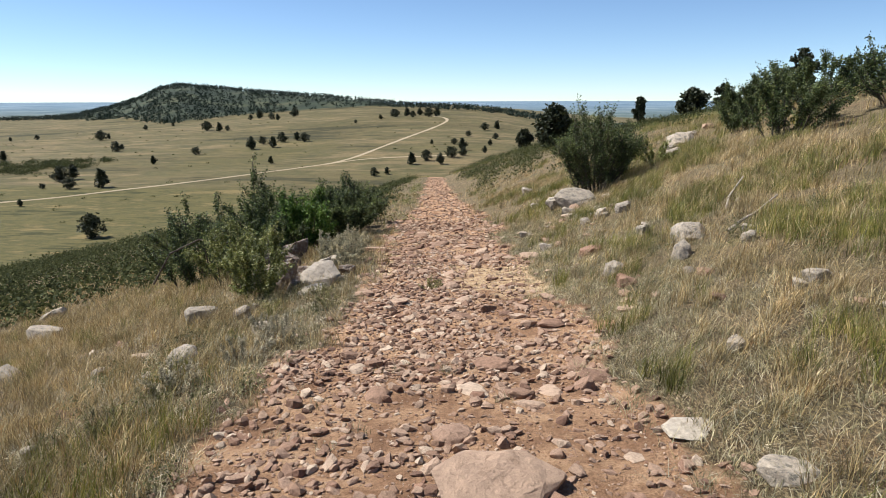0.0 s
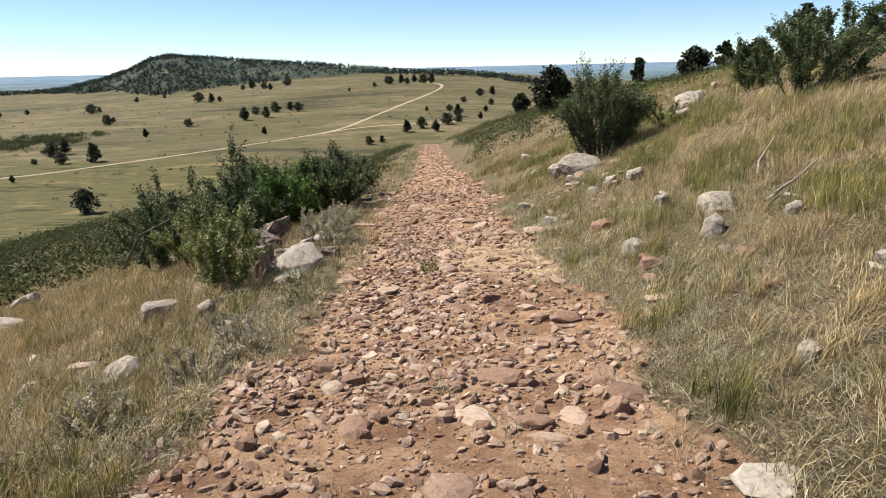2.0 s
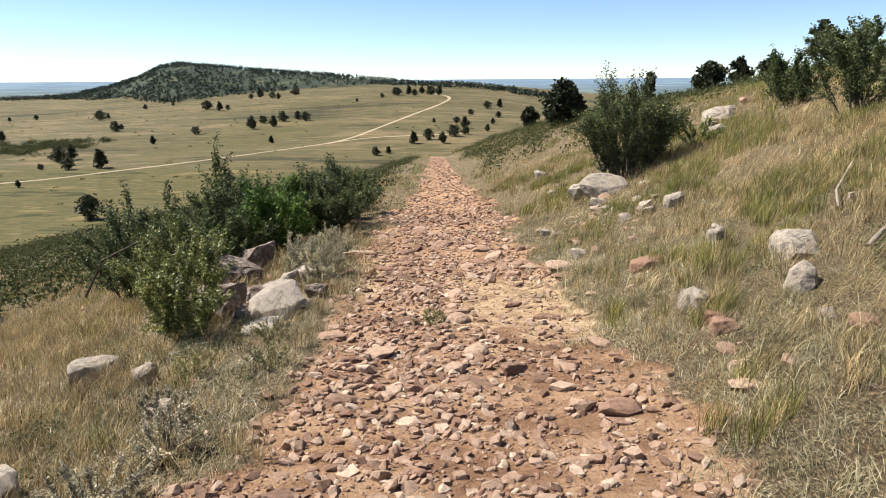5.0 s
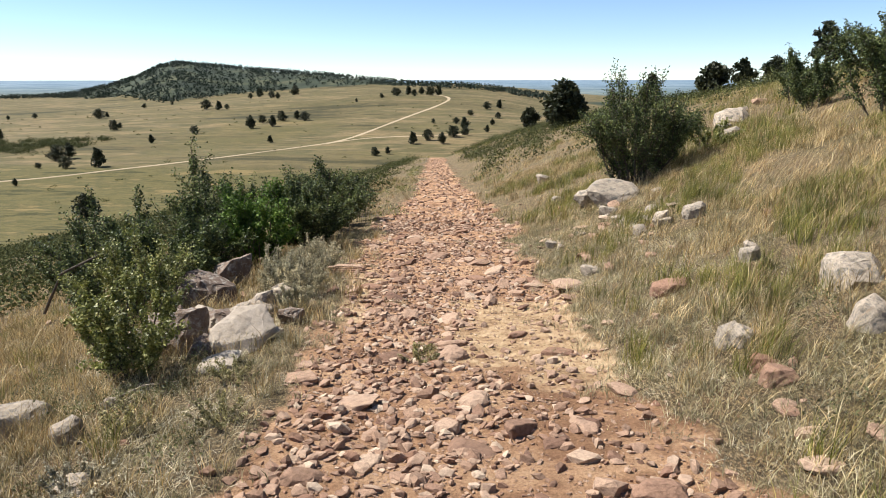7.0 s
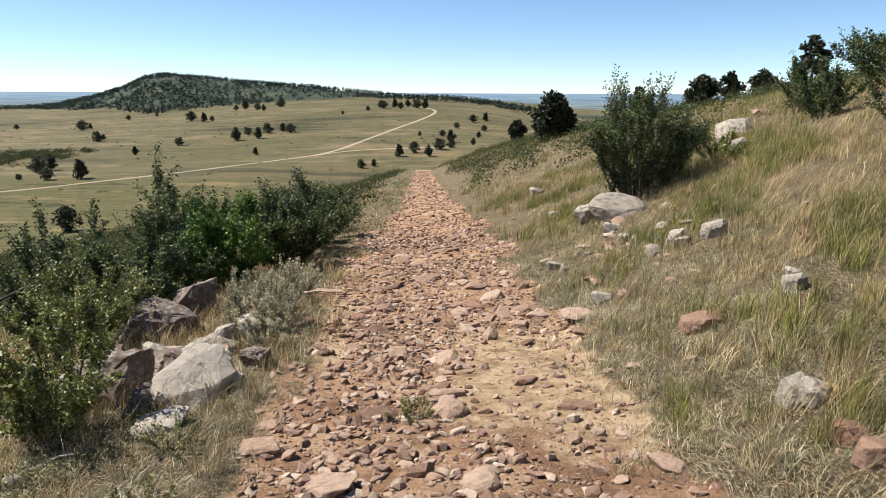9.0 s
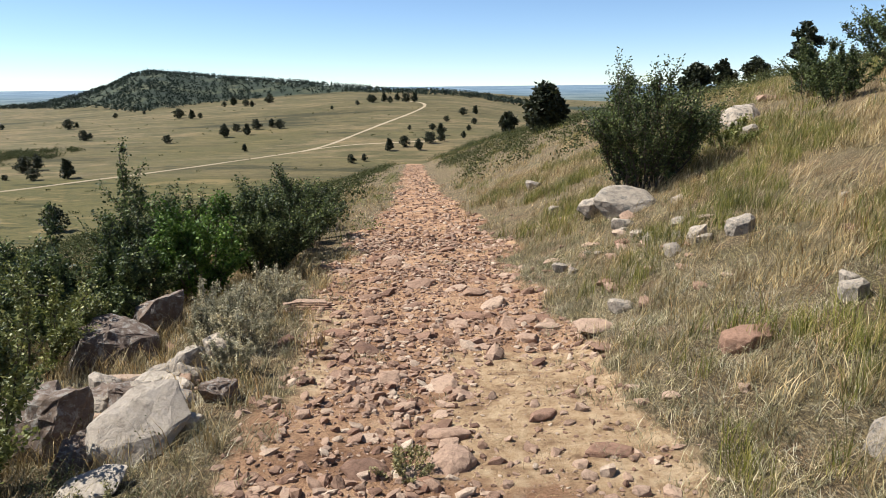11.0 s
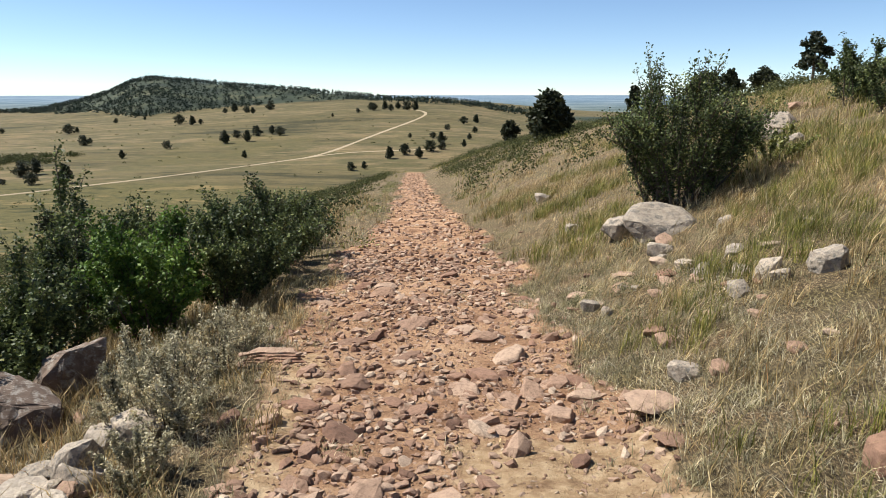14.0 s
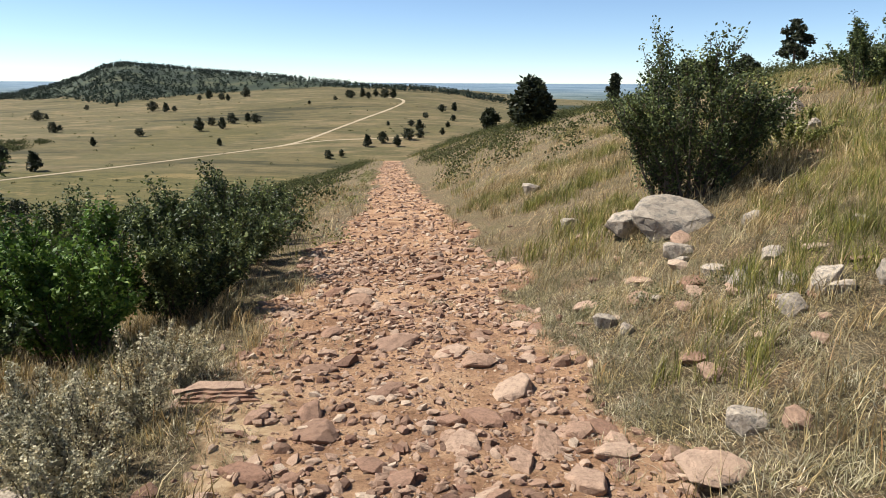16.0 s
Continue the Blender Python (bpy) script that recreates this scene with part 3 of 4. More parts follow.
# seed stems bowed by the wind
lay("bowed_grass", MAT_STRAW, "tall pale seed stems bowed over by the wind", "grass",
    [blades(clumped(*scatter(x0, x1, y0, y1, per, lambda x, y: off_trail(x, y) * inner(x, y) * patch(x, y, 1.3, 35, -0.3, 0.4)), 10, 0.1 * c), 0.27, 0.5, 0.0013 * c, wind=(0.75, -0.2)) for x0, x1, y0, y1, per, c in ((1.3, 4.6, 1.2, 9, 26, 1.0), (1.3, 7, 9, 16, 20, 1.4), (-5, -1.3, 1.5, 9, 14, 1.0), (2, 12, 16, 30, 6, 2.2))])
lay("dead_grass_litter", MAT_STRAW, "flattened dead grass lying between the tufts", "grass",
    [blades(clumped(*scatter(x0, x1, y0, y1, per, off_trail), 16, 0.15 * c), 0.05, 2.8, 0.0017 * c, wind=(0, 0)) for x0, x1, y0, y1, per, c in ((-4.5, 4.2, 1.2, 9, 32, 1.0), (-8, 6, 9, 15, 22, 1.3), (-14, 12, 15, 30, 5, 2.5))])
lay("matted_grass", MAT_MATTED, "pale grey matted dead grass along the trail margin", "grass",
    [blades(clumped(*scatter(x0, x1, y0, y1, per, lambda x, y: off_trail(x, y) * (0.35 + 0.65 * patch(x, y, 0.5, 37, -0.4, 0.4))), 15, 0.13), 0.055, 2.6, 0.0019, wind=(0.3, 0)) for x0, x1, y0, y1, per in ((1.05, 2.6, 1.4, 13, 130), (-3.2, -1.0, 1.4, 12, 120), (2.6, 4.2, 1.4, 10, 30))])
x, y = scatter(-3.0, 4.2, 1.2, 15, 120, lambda x, y: off_trail(x, y) * np.where(x < 0, 0.6 * (x > -2.4), 0.5 * (x < 2.3) + 0.35))
a = blades(clumped(x, y, 11, 0.05), 0.1, 0.9, 0.002)
x, y = scatter(-1.1, 1.4, 2, 18, 14, lambda x, y: patch(x, y, 0.45, 41, 0.4, 0.7))
b = blades(clumped(x, y, 26, 0.07), 0.07, 0.8, 0.0016)
x, y = scatter(-1.6, 1.7, 1.6, 16, 46, lambda x, y: steps(0.7, 1.05, np.abs(x - trail_mid(y))) * patch(x, y, 0.4, 45, -0.2, 0.5))
d = blades(clumped(x, y, 18, 0.06), 0.085, 0.9, 0.0017)
lay("low_herbs", MAT_FRINGE, "low grey-green herbs and dead stems edging the trail", "herb", [a, b, d])
x, y = scatter(0.0, 1.4, 6.2, 10.1, 130, lambda x, y: steps(0.0, 0.45, x) * patch(x, y, 0.5, 43, -0.5, 0.4))
a = blades(clumped(x, y, 12, 0.08), 0.028, 1.8, 0.0016)
x, y = scatter(1.0, 1.8, 1.6, 16, 60, lambda x, y: patch(x, y, 0.35, 47, -0.3, 0.4))
b = blades(clumped(x, y, 12, 0.07), 0.035, 2.2, 0.0016)
lay("sparse_dry_grass", MAT_STRAW, "short sparse dry grass on bare sandy soil", "grass", [a, b])

# ---- shrubs beside the trail ----
OLDBUSH = "dense dark green bush with small leaves beside the trail"
LEFT = "shrubs below the trail"
shrub("shrub", -2.15, 7.72, 0.74, 0.95, MAT_OLIVE, 15000, 0.024, "low olive-green bush with small leaves behind boulders", 14, 11, group=LEFT)
shrub("shrub", -3.1, 9.9, 0.95, 1.4, MAT_OLIVE, 14000, 0.026, "olive-green bush leaning over a rock heap", 14, 29, group=LEFT)
shrub("shrub", -4.3, 12.0, 1.35, 2.5, MAT_SHRUB, 22000, 0.036, "dark green bush with bare twigs at its side", 20, 12, group=LEFT)
shrub("shrub", -3.2, 11.3, 1.0, 1.7, MAT_SHRUB, 22000, 0.036, OLDBUSH, 22, 13, group=LEFT)
shrub("shrub", -2.55, 12.5, 1.25, 1.2, MAT_LIME, 18000, 0.038, "bright lime-green leafy bush among darker ones", 18, 14, group=LEFT)
shrub("shrub", -2.0, 13.4, 1.0, 1.3, MAT_SHRUB, 18000, 0.037, OLDBUSH, 20, 19, group=LEFT)
shrub("shrub", -2.15, 14.8, 1.25, 1.9, MAT_SHRUB, 22000, 0.036, OLDBUSH, 22, 15, group=LEFT)
shrub("shrub", -2.1, 16.4, 1.2, 1.9, MAT_SHRUB, 18000, 0.037, OLDBUSH, 20, 16, group=LEFT)
shrub("shrub", -2.4, 18.2, 1.1, 1.9, MAT_SHRUB, 10000, 0.042, OLDBUSH, 16, 26, group=LEFT)
shrub("shrub", -3.9, 15.4, 1.4, 2.3, MAT_SHRUB, 18000, 0.04, OLDBUSH, 18, 17, group=LEFT)
shrub("shrub", -3.5, 13.2, 1.8, 0.75, MAT_SHRUB, 10000, 0.036, "tall thin dark green bush rising above the rest", 6, 18, group=LEFT)
shrub("shrub", 3.6, 15.3, 1.8, 2.0, MAT_SHRUB, 42000, 0.035, "upright dark green bush behind a grey boulder", 38, 21, sparse_low=0.05)
shrub("shrub", 9.7, 17.4, 1.3, 3.2, MAT_SHRUB, 24000, 0.046, "wide green bush on the grassy bank", 26, 22)
shrub("shrub", 8.3, 18.9, 1.05, 1.3, MAT_SHRUB, 16000, 0.042, "green bush on the grassy bank", 18, 23)
shrub("shrub", 7.4, 16.6, 0.85, 1.4, MAT_SHRUB, 8000, 0.04, "small green bush on the grassy bank", 14, 24)
shrub("shrub", 6.8, 13.2, 1.25, 2.2, MAT_SHRUB, 20000, 0.038, "green bush on the grassy bank", 20, 27)
shrub("shrub", 8.7, 12.9, 1.2, 2.3, MAT_SHRUB, 10000, 0.046, "green bush on the grassy bank", 18, 28)
shrub("shrub", 5.1, 15.7, 0.6, 1.2, MAT_OLIVE, 4000, 0.035, "low straggling bush beside pale rocks", 10, 25)
# silver sage tufts along the trail's lower edge
for k, (sx, sy, sh, sw) in enumerate([(-1.5, 10.2, 0.46, 0.6), (-1.4, 10.8, 0.42, 0.55), (-1.32, 9.75, 0.36, 0.46), (-1.42, 11.5, 0.36, 0.5), (-1.75, 10.5, 0.42, 0.5), (-1.3, 9.25, 0.24, 0.4), (-1.62, 9.95, 0.4, 0.45)]):
    shrub("sagebrush", sx, sy, sh, sw, MAT_SAGE, 8000, 0.014, "silvery grey sagebrush tuft on the trail edge", 16, 31 + k, category="shrub", group="sagebrush tufts", sparse_low=0.05)


for k, (sx, sy, sh, sw) in enumerate([(-1.35, 5.4, 0.2, 0.45), (-1.5, 4.9, 0.22, 0.5), (-1.58, 5.9, 0.18, 0.4), (-1.75, 4.2, 0.2, 0.42)]):
    shrub("sagebrush", sx, sy, sh, sw, MAT_MATTED, 4500, 0.013, "low pale dead herb clump on the trail edge", 18, 51 + k, category="shrub", group="dead herb clumps", sparse_low=0.0)
for k, (sx, sy, sh, sw) in enumerate([(-1.15, 6.55, 0.16, 0.36), (-1.3, 7.3, 0.15, 0.36), (-1.7, 6.6, 0.18, 0.36), (-0.08, 7.65, 0.13, 0.3), (-1.9, 3.6, 0.18, 0.34)]):
    shrub("herb", sx, sy, sh, sw, MAT_HERB, 1900, 0.013, "small olive-green herb tuft by the stones", 14, 71 + k, category="herb", group="green herb tufts", sparse_low=0.0)


# ---- low shrubs that cover the slope ----
def belt(name, spots, height, width, count, leaf, label, material):
    rand = np.random.default_rng(71)
    pts = []
    for sx, sy in spots:
        h, w = height * rand.uniform(0.6, 1.3), width * rand.uniform(0.7, 1.3)
        p = rand.normal(size=(count, 3))
        p /= np.linalg.norm(p, axis=1)[:, None]
        p *= rand.uniform(0.55, 1.0, count)[:, None]
        lump = 1 + 0.3 * np.sin(p[:, 0] * 5 + sx) * np.cos(p[:, 1] * 4 + sy)
        p = np.stack([p[:, 0] * w * 0.5 * lump, p[:, 1] * w * 0.5 * lump, np.abs(p[:, 2]) * h * lump], -1)
        px, py = sx + p[:, 0], sy + p[:, 1]
        pts.append(np.stack([px, py, land(px, py) + p[:, 2]], -1))
    return tagged(new(name, mesh_of(name, *leaves(np.concatenate(pts), leaf, rand), material)), label, "shrub", kind="stuff")


bx, by = scatter(-42, -5, 15, 66, 0.8, lambda x, y: steps(4.5, 7.0, -x - 0.0 * y) * (0.35 + 0.65 * patch(x, y, 6, 51, -0.6, 0.2)) * (x < -0.33 * y + 1))
belt("low_shrubs", list(zip(bx, by)), 0.75, 1.7, 105, 0.11, "grey-green scrub covering the slope below", MAT_BELT)
bx, by = scatter(-100, -20, 58, 150, 0.2, lambda x, y: (hillside(x, y) - valley(x, y) > -3) * (x < -0.33 * y + 1) * (0.5 + 0.5 * patch(x, y, 9, 57, -0.5, 0.3)))
belt("low_shrubs", list(zip(bx, by)), 1.0, 2.9, 90, 0.2, "dark green scrub at the foot of the slope", MAT_BELT)
bx, by = scatter(-14, 24, 19, 95, 0.45, lambda x, y: (steps(1.8, 2.6, np.abs(x - trail_mid(y)))) * (x > -0.33 * y + 1) * np.where(x > 0, steps(20, 29, y - 0.2 * x), 1) * (0.3 + 0.7 * patch(x, y, 5, 53, -0.5, 0.3)))
belt("low_shrubs", list(zip(bx, by)), 0.6, 1.5, 130, 0.09, "grey-green scrub on both sides of the far trail", MAT_BELT)
bx, by = scatter(-3.0, -0.7, 16, 48, 1.5, lambda x, y: steps(0.9, 1.05, trail_mid(y) - x) * steps(1.9, 1.3, trail_mid(y) - x) * steps(-0.2, 0.3, wave(x, y, 1.6, 55)))
belt("low_shrubs", list(zip(bx, by)), 0.34, 0.75, 150, 0.04, "low olive herbs crowding the trail's lower verge", MAT_OLIVE)

sx, sy = scatter(-250, -172, 300, 362, 0.11, lambda x, y: patch(x, y, 14, 91, -0.6, 0.1) * steps(0, 8, 34 - np.abs(y - 335)))
belt("low_shrubs", list(zip(sx, sy)), 2.0, 5.5, 60, 0.6, "dark oak scrub in a hollow of the grassland", MAT_BELT)
sx, sy = scatter(-330, 60, 180, 640, 0.0016, lambda x, y: np.where(np.abs(y - 350 - 25 * wave(x, x * 0, 60, 92) - 0.3 * (x + 180)) < 14, 1.0, 0.35) * (valley(x, y) - hillside(x, y) > 4))
belt("low_shrubs", list(zip(sx, sy)), 0.9, 2.4, 34, 0.4, "small dark bushes dotted over the grassland", MAT_BELT)
sx, sy = scatter(-130, -55, 190, 240, 0.012, lambda x, y: patch(x, y, 20, 93, -0.2, 0.4))
belt("low_shrubs", list(zip(sx, sy)), 0.6, 2.6, 34, 0.35, "low grey-green bushes on the valley floor", MAT_BELT)

fx, fy = scatter(-3.2, -1.2, 1.6, 9.5, 8, lambda x, y: off_trail(x, y) * patch(x, y, 0.6, 61, -0.3, 0.5))
belt("forbs", list(zip(fx, fy)), 0.17, 0.3, 240, 0.015, "small olive-green leafy herbs among straw", MAT_FORB)
fx, fy = scatter(1.4, 4.6, 1.6, 14, 2.6, lambda x, y: off_trail(x, y) * patch(x, y, 0.9, 63, 0.0, 0.6))
belt("forbs", list(zip(fx, fy)), 0.16, 0.36, 260, 0.016, "low grey-green leafy herbs on the bank", MAT_FORB)

# ---- trees ----
PINE_KINDS = [pine("pine_tree", 1.0, w, 90 + k, 260, 0.1, "dark green pine standing alone in dry grassland", s, r) for k, (w, s, r) in enumerate(((1.15, 0.06, 0.45), (0.95, 0.1, 0.5), (1.4, 0.05, 0.4), (0.85, 0.08, 0.6)))]
for k, ob in enumerate(PINE_KINDS):
    ob.scale = (1, 1, 1)


def set_pine(x, y, h, k):
    first = PINE_KINDS[k % 4]
    return copy_thing(first, pose(x, y, float(land(x, y)), 0, 0, 67.0 * k) @ Matrix.Diagonal((h, h, h, 1)))


PINES_LOW = [(-158, 281, 6.0), (-156, 288, 6.1), (-141, 257, 4.0), (-130, 260, 6.9), (-89, 170, 5.9), (-137, 219, 2.2), (-152, 258, 2.0), (-246, 384, 5.4), (-200, 423, 5.9), (-204, 439, 3.3), (-264, 534, 7.0), (-264, 547, 4.1), (-326, 555, 3.8), (-342, 546, 3.2), (-140, 392, 4.2), (-146, 347, 4.1), (-264, 617, 3.9), (-248, 641, 3.5), (-196, 580, 7.2), (-182, 569, 7.0), (-176, 571, 4.0)]
PINES_MID = [(-115, 418, 7.3), (-116, 450, 4.7), (-104, 428, 6.7), (-105, 460, 6.3), (-97, 468, 5.6), (-90, 459, 5.5), (-87, 351, 3.6), (-191, 699, 4.9), (-185, 712, 8.6), (-166, 685, 5.9), (-156, 667, 5.8), (-151, 721, 8.7), (-43, 657, 6.6), (-40, 649, 6.5), (-30, 666, 7.8), (-24, 649, 5.5), (-18, 677, 6.8), (-9, 657, 7.7), (-1, 656, 8.8)]
PINES_END = [(-52, 622, 3.7), (-71, 589, 3.0), (36, 529, 5.3), (47, 546, 6.4), (39, 461, 3.9), (32, 418, 3.5), (21, 474, 3.6), (14, 390, 6.6), (13, 363, 4.3), (-4, 422, 2.8), (10, 421, 3.5), (-13, 331, 5.6), (-6, 343, 5.2), (1, 331, 5.0), (7, 354, 5.4), (26, 378, 3.8), (-28, 296, 3.5), (-23, 301, 3.1)]
for k, (px, py, ph) in enumerate(PINES_LOW + PINES_MID + PINES_END):
    tagged(set_pine(px, py, ph, k), group="pines in the grassland")
for ob in PINE_KINDS:
    for o in (*ob.children_recursive, ob):
        bpy.data.objects.remove(o)
big = pine("pine_tree", 2.75, 2.9, 101, 1700, 0.3, "rounded dark green pine beyond the trail", 0.02, 0.45)
big.matrix_world = pose(8.6, 50, float(land(8.6, 50)))
for k, (px, py, ph, pw) in enumerate([(9.9, 78, 2.2, 2.0), (18.6, 50, 1.9, 2.2), (26.8, 64, 2.2, 2.0), (29.6, 64, 1.9, 2.3), (34.9, 66, 4.2, 2.8), (23.5, 80, 3.4, 1.5)]):
    ob = pine("pine_tree", ph, pw, 110 + k, 620, 0.24, "dark green pine on the hillside skyline", (0.25 if ph > 3 else 0.12), 0.5, 13, 0.55)
    ob.matrix_world = pose(px, py, float(land(px, py)))


def forest():
    """Woods on the far mesa: each tree a ragged stack of small boughs."""
    rand = np.random.default_rng(5)
    n = 24000
    x, y = rand.uniform(-1000, 160, n), rand.uniform(520, 1250, n)
    az = x / y
    lift = mesa(x, y) - valley(x, y)
    crest = np.interp(az, [-0.75, -0.55, -0.3, 0.0, 0.2], [1150, 1120, 1060, 860, 800])
    thick = steps(-0.3, 0.6, wave(x, y, 130, 61) + 0.5 * wave(x, y, 40, 62)) + 0.9 * steps(120, 20, crest - y)
    keep = ((lift > -4) | (crest - y < 70)) & (y < crest + 30) & (rand.uniform(0, 1, n) < np.clip(0.08 + thick, 0, 1)) & (az < 0.16) & (az > -0.85)
    x, y = x[keep], y[keep]
    z, h = land(x, y), rand.uniform(3, 7, len(x))
    m = 9
    t = rand.uniform(0.08, 1, (len(x), m))
    a, r = rand.uniform(0, 2 * np.pi, t.shape), (1 - t) ** 0.6 * 0.3 * h[:, None]
    p = np.stack([x[:, None] + np.cos(a) * r, y[:, None] + np.sin(a) * r, z[:, None] + t * h[:, None] * 0.85], -1)
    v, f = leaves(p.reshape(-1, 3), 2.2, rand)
    return tagged(new("forest", mesh_of("forest", v, f, MAT_HAZED_TREE)), "dark pine forest covering the far mesa", "trees", kind="stuff")


forest()

# ---- rocks that stand out ----
rock(0.27, 2.72, 0.64, "s0", 20, (13, 0), 0.25, "large flat tan sandstone slab embedded in the trail")
rock(1.34, 3.28, 0.34, "p0", 5, (4, 2), 0.1, "pale flat sandstone slab in grass beside the trail", 0.55)
rock(1.55, 2.65, 0.32, "r0", 10, (0, 0), 0.5, tall=0.7)
rock(2.9, 4.95, 0.3, "r0", 70)
rock(-6.2, 10.2, 0.65, "r0", 20)
rock(-4.26, 6.25, 0.36, "r1", 130)
rock(-2.55, 7.0, 0.5, "r0", 80, (4, 0), 0.3)
rock(-2.05, 5.05, 0.28, "r1", 10, (0, -8), 0.2)
rock(-8.5, 14.2, 0.6, "r4", 40)
rock(2.9, 7.65, 0.42, "r1", 30)
rock(2.55, 6.85, 0.24, "r3", 100)
rock(1.96, 6.85, 0.19, "s4", 60, label="small orange sandstone lump in grass")
rock(2.02, 8.7, 0.36, "s3", 30, label="pinkish sandstone lump half sunk in grass")
rock(1.93, 6.62, 0.22, "s4", 80, label="orange sandstone lump in grass")
rock(2.72, 8.8, 0.2, "r2", 15)
rock(1.93, 7.3, 0.2, "r3", 75)
rock(3.05, 11.0, 0.3, "r2", 40)
rock(2.75, 11.25, 0.24, "r3", 10)
rock(1.83, 9.97, 0.15, "s4", 0, label="small round tan stone at the grass edge")
rock(1.68, 10.1, 0.26, "r0", 20)
rock(-1.5, 8.12, 0.62, "p0", 70, (20, -14), -0.25, "large pale sandstone block tilted over the rock heap")
rock(-1.98, 8.25, 0.4, "b1", 25, (-6, 6), 0.15, "brown overhanging rock in the shade of a bush")
rock(-2.25, 8.35, 0.42, "b2", 80, (5, 10), 0.35, "brown overhanging rock in the shade of a bush")
rock(-1.72, 8.0, 0.3, "b0", 140, (10, -20), 0.2, "brown broken rock beneath the pale block")
rock(-1.52, 7.62, 0.34, "p0", 30, (10, -10), 0.25)
rock(-2.52, 10.15, 0.72, "b0", 160, (12, -10), 0.25, "brown lichen-covered boulder under a bush")
rock(-2.42, 10.75, 0.5, "b2", 20, (-8, 8), 0.3, "dark angular boulder under a bush")
rock(-1.64, 9.3, 0.26, "r3", 10, (-14, 10), 0.2, "white-topped rock on the rock heap")
rock(-1.5, 9.75, 0.3, "r1", 110, (0, 8), 0.2)
rock(-1.2, 8.65, 0.25, "b0", 15, (0, 4), 0.15, "brown sandstone block on the trail edge")
rock(-1.28, 8.3, 0.18, "p2", 65, label="pale sandstone block on the trail edge")
rock(1.38, 9.82, 0.36, "s0", 10, (4, 2), -0.1, "flat orange sandstone tile on the trail edge")
rock(-1.05, 9.85, 0.17, "s3", 95, label="tan sandstone block on the trail edge")
rock(2.56, 14.4, 0.55, "r4", 30, (16, 14), 0.15, "dark wedge-shaped boulder in grass")
rock(2.92, 13.95, 1.0, "r0", 15, (22, -8), 0.1, "broad grey lichen-spotted boulder under a bush", 0.62)
rock(2.75, 13.45, 0.3, "s1", 60, (12, -10), 0.2)
rock(2.36, 15.95, 0.4, "r0", 60)
rock(2.75, 20.6, 0.45, "p2", 30, label="white-topped rock in grass above the trail")
rock(2.6, 13.1, 0.36, "r0", 30)
rock(6.7, 18.8, 0.8, "r1", 20, label="pale grey rock outcrop on the bank")
rock(6.1, 17.6, 0.6, "r0", 80, label="pale grey rock outcrop on the bank")
rock(5.7, 16.4, 0.45, "r2", 10)
rock(7.4, 20.2, 0.7, "r0", 130, label="pale grey rock outcrop on the bank")
rock(8.4, 21.0, 0.7, "s1", 40, (0, 10), 0.2)
pile = np.random.default_rng(17)
for k in range(48):
    px, py = -1.84 + 0.24 * pile.normal(), 8.85 + 0.36 * pile.normal()
    rock(px, py, pile.uniform(0.12, 0.34), ("p1", "s1", "r1", "s2", "b0", "r0")[k % 6], pile.uniform(0, 360), (pile.uniform(-20, 20), pile.uniform(-20, 20)), 0.1, "broken pale rock in a heap beside the trail", group="rock heap")


def layered_rock(x, y, size, turn):
    """Bedded sandstone: thin broken plates that step back one above another."""
    rand = np.random.default_rng(23)
    ob = new("rock")
    ob.matrix_world = pose(x, y, float(land(x, y)) - 0.075, 3, 3, turn)
    for k in range(8):
        bm = bmesh.new()
        left, right = -size * rand.uniform(0.4, 0.54), size * rand.uniform(0.36, 0.54)
        front, z, t = 0.03 * k + rand.uniform(-0.008, 0.008), 0.013 * k, 0.011
        edge = [(left + (right - left) * q / 8, front + rand.uniform(-0.014, 0.014)) for q in range(9)]
        edge += [(right - rand.uniform(0, 0.05), 0.17), (right * 0.6, 0.3), (left * 0.5, 0.31), (left + rand.uniform(0, 0.05), 0.16)]
        low = [bm.verts.new((px, py, z)) for px, py in edge]
        top = [bm.verts.new((px * 0.985, py + 0.004, z + t + rand.uniform(-0.002, 0.002))) for px, py in edge]
        bm.faces.new(top)
        bm.faces.new(low[::-1])
        for q in range(len(edge)):
            r = (q + 1) % len(edge)
            bm.faces.new((low[q], low[r], top[r], top[q]))
        bmesh.ops.triangulate(bm, faces=bm.faces)
        me = bpy.data.meshes.new("layer")
        bm.to_mesh(me)
        bm.free()
        me.materials.append(MAT_STONE)
        part("layer", me, ob)
    return tagged(ob, "layered reddish sandstone ledge at the trail edge", "rock")


layered_rock(-1.02, 10.85, 0.5, 6)


def dead_branch(line, radius, wood):
    pts = [np.array([px, py, float(land(px, py)) + up]) for px, py, up in line]
    ob = new("dead_branch", mesh_of("dead_branch", *tube(pts, [radius * (1 - 0.7 * k / len(pts)) for k in range(len(pts))], 6), wood, True))
    return tagged(ob, "dead branch lying among dry grass and bushes", "branch")


dead_branch([(3.1, 7.05, 0.03), (3.35, 7.25, 0.07), (3.6, 7.5, 0.06), (3.95, 7.75, 0.1)], 0.022, MAT_DEAD)
dead_branch([(3.6, 8.3, 0.04), (3.8, 8.7, 0.1), (4.1, 9.0, 0.22)], 0.016, MAT_DEAD)
dead_branch([(-2.1, 7.1, 0.02), (-1.9, 7.3, 0.05), (-1.7, 7.35, 0.03)], 0.01, MAT_DEAD)
dead_branch([(-4.9, 11.2, 0.35), (-4.5, 11.0, 0.75), (-4.0, 11.0, 0.85), (-3.6, 11.3, 0.6)], 0.02, MAT_BARK)
scree = np.random.default_rng(29)
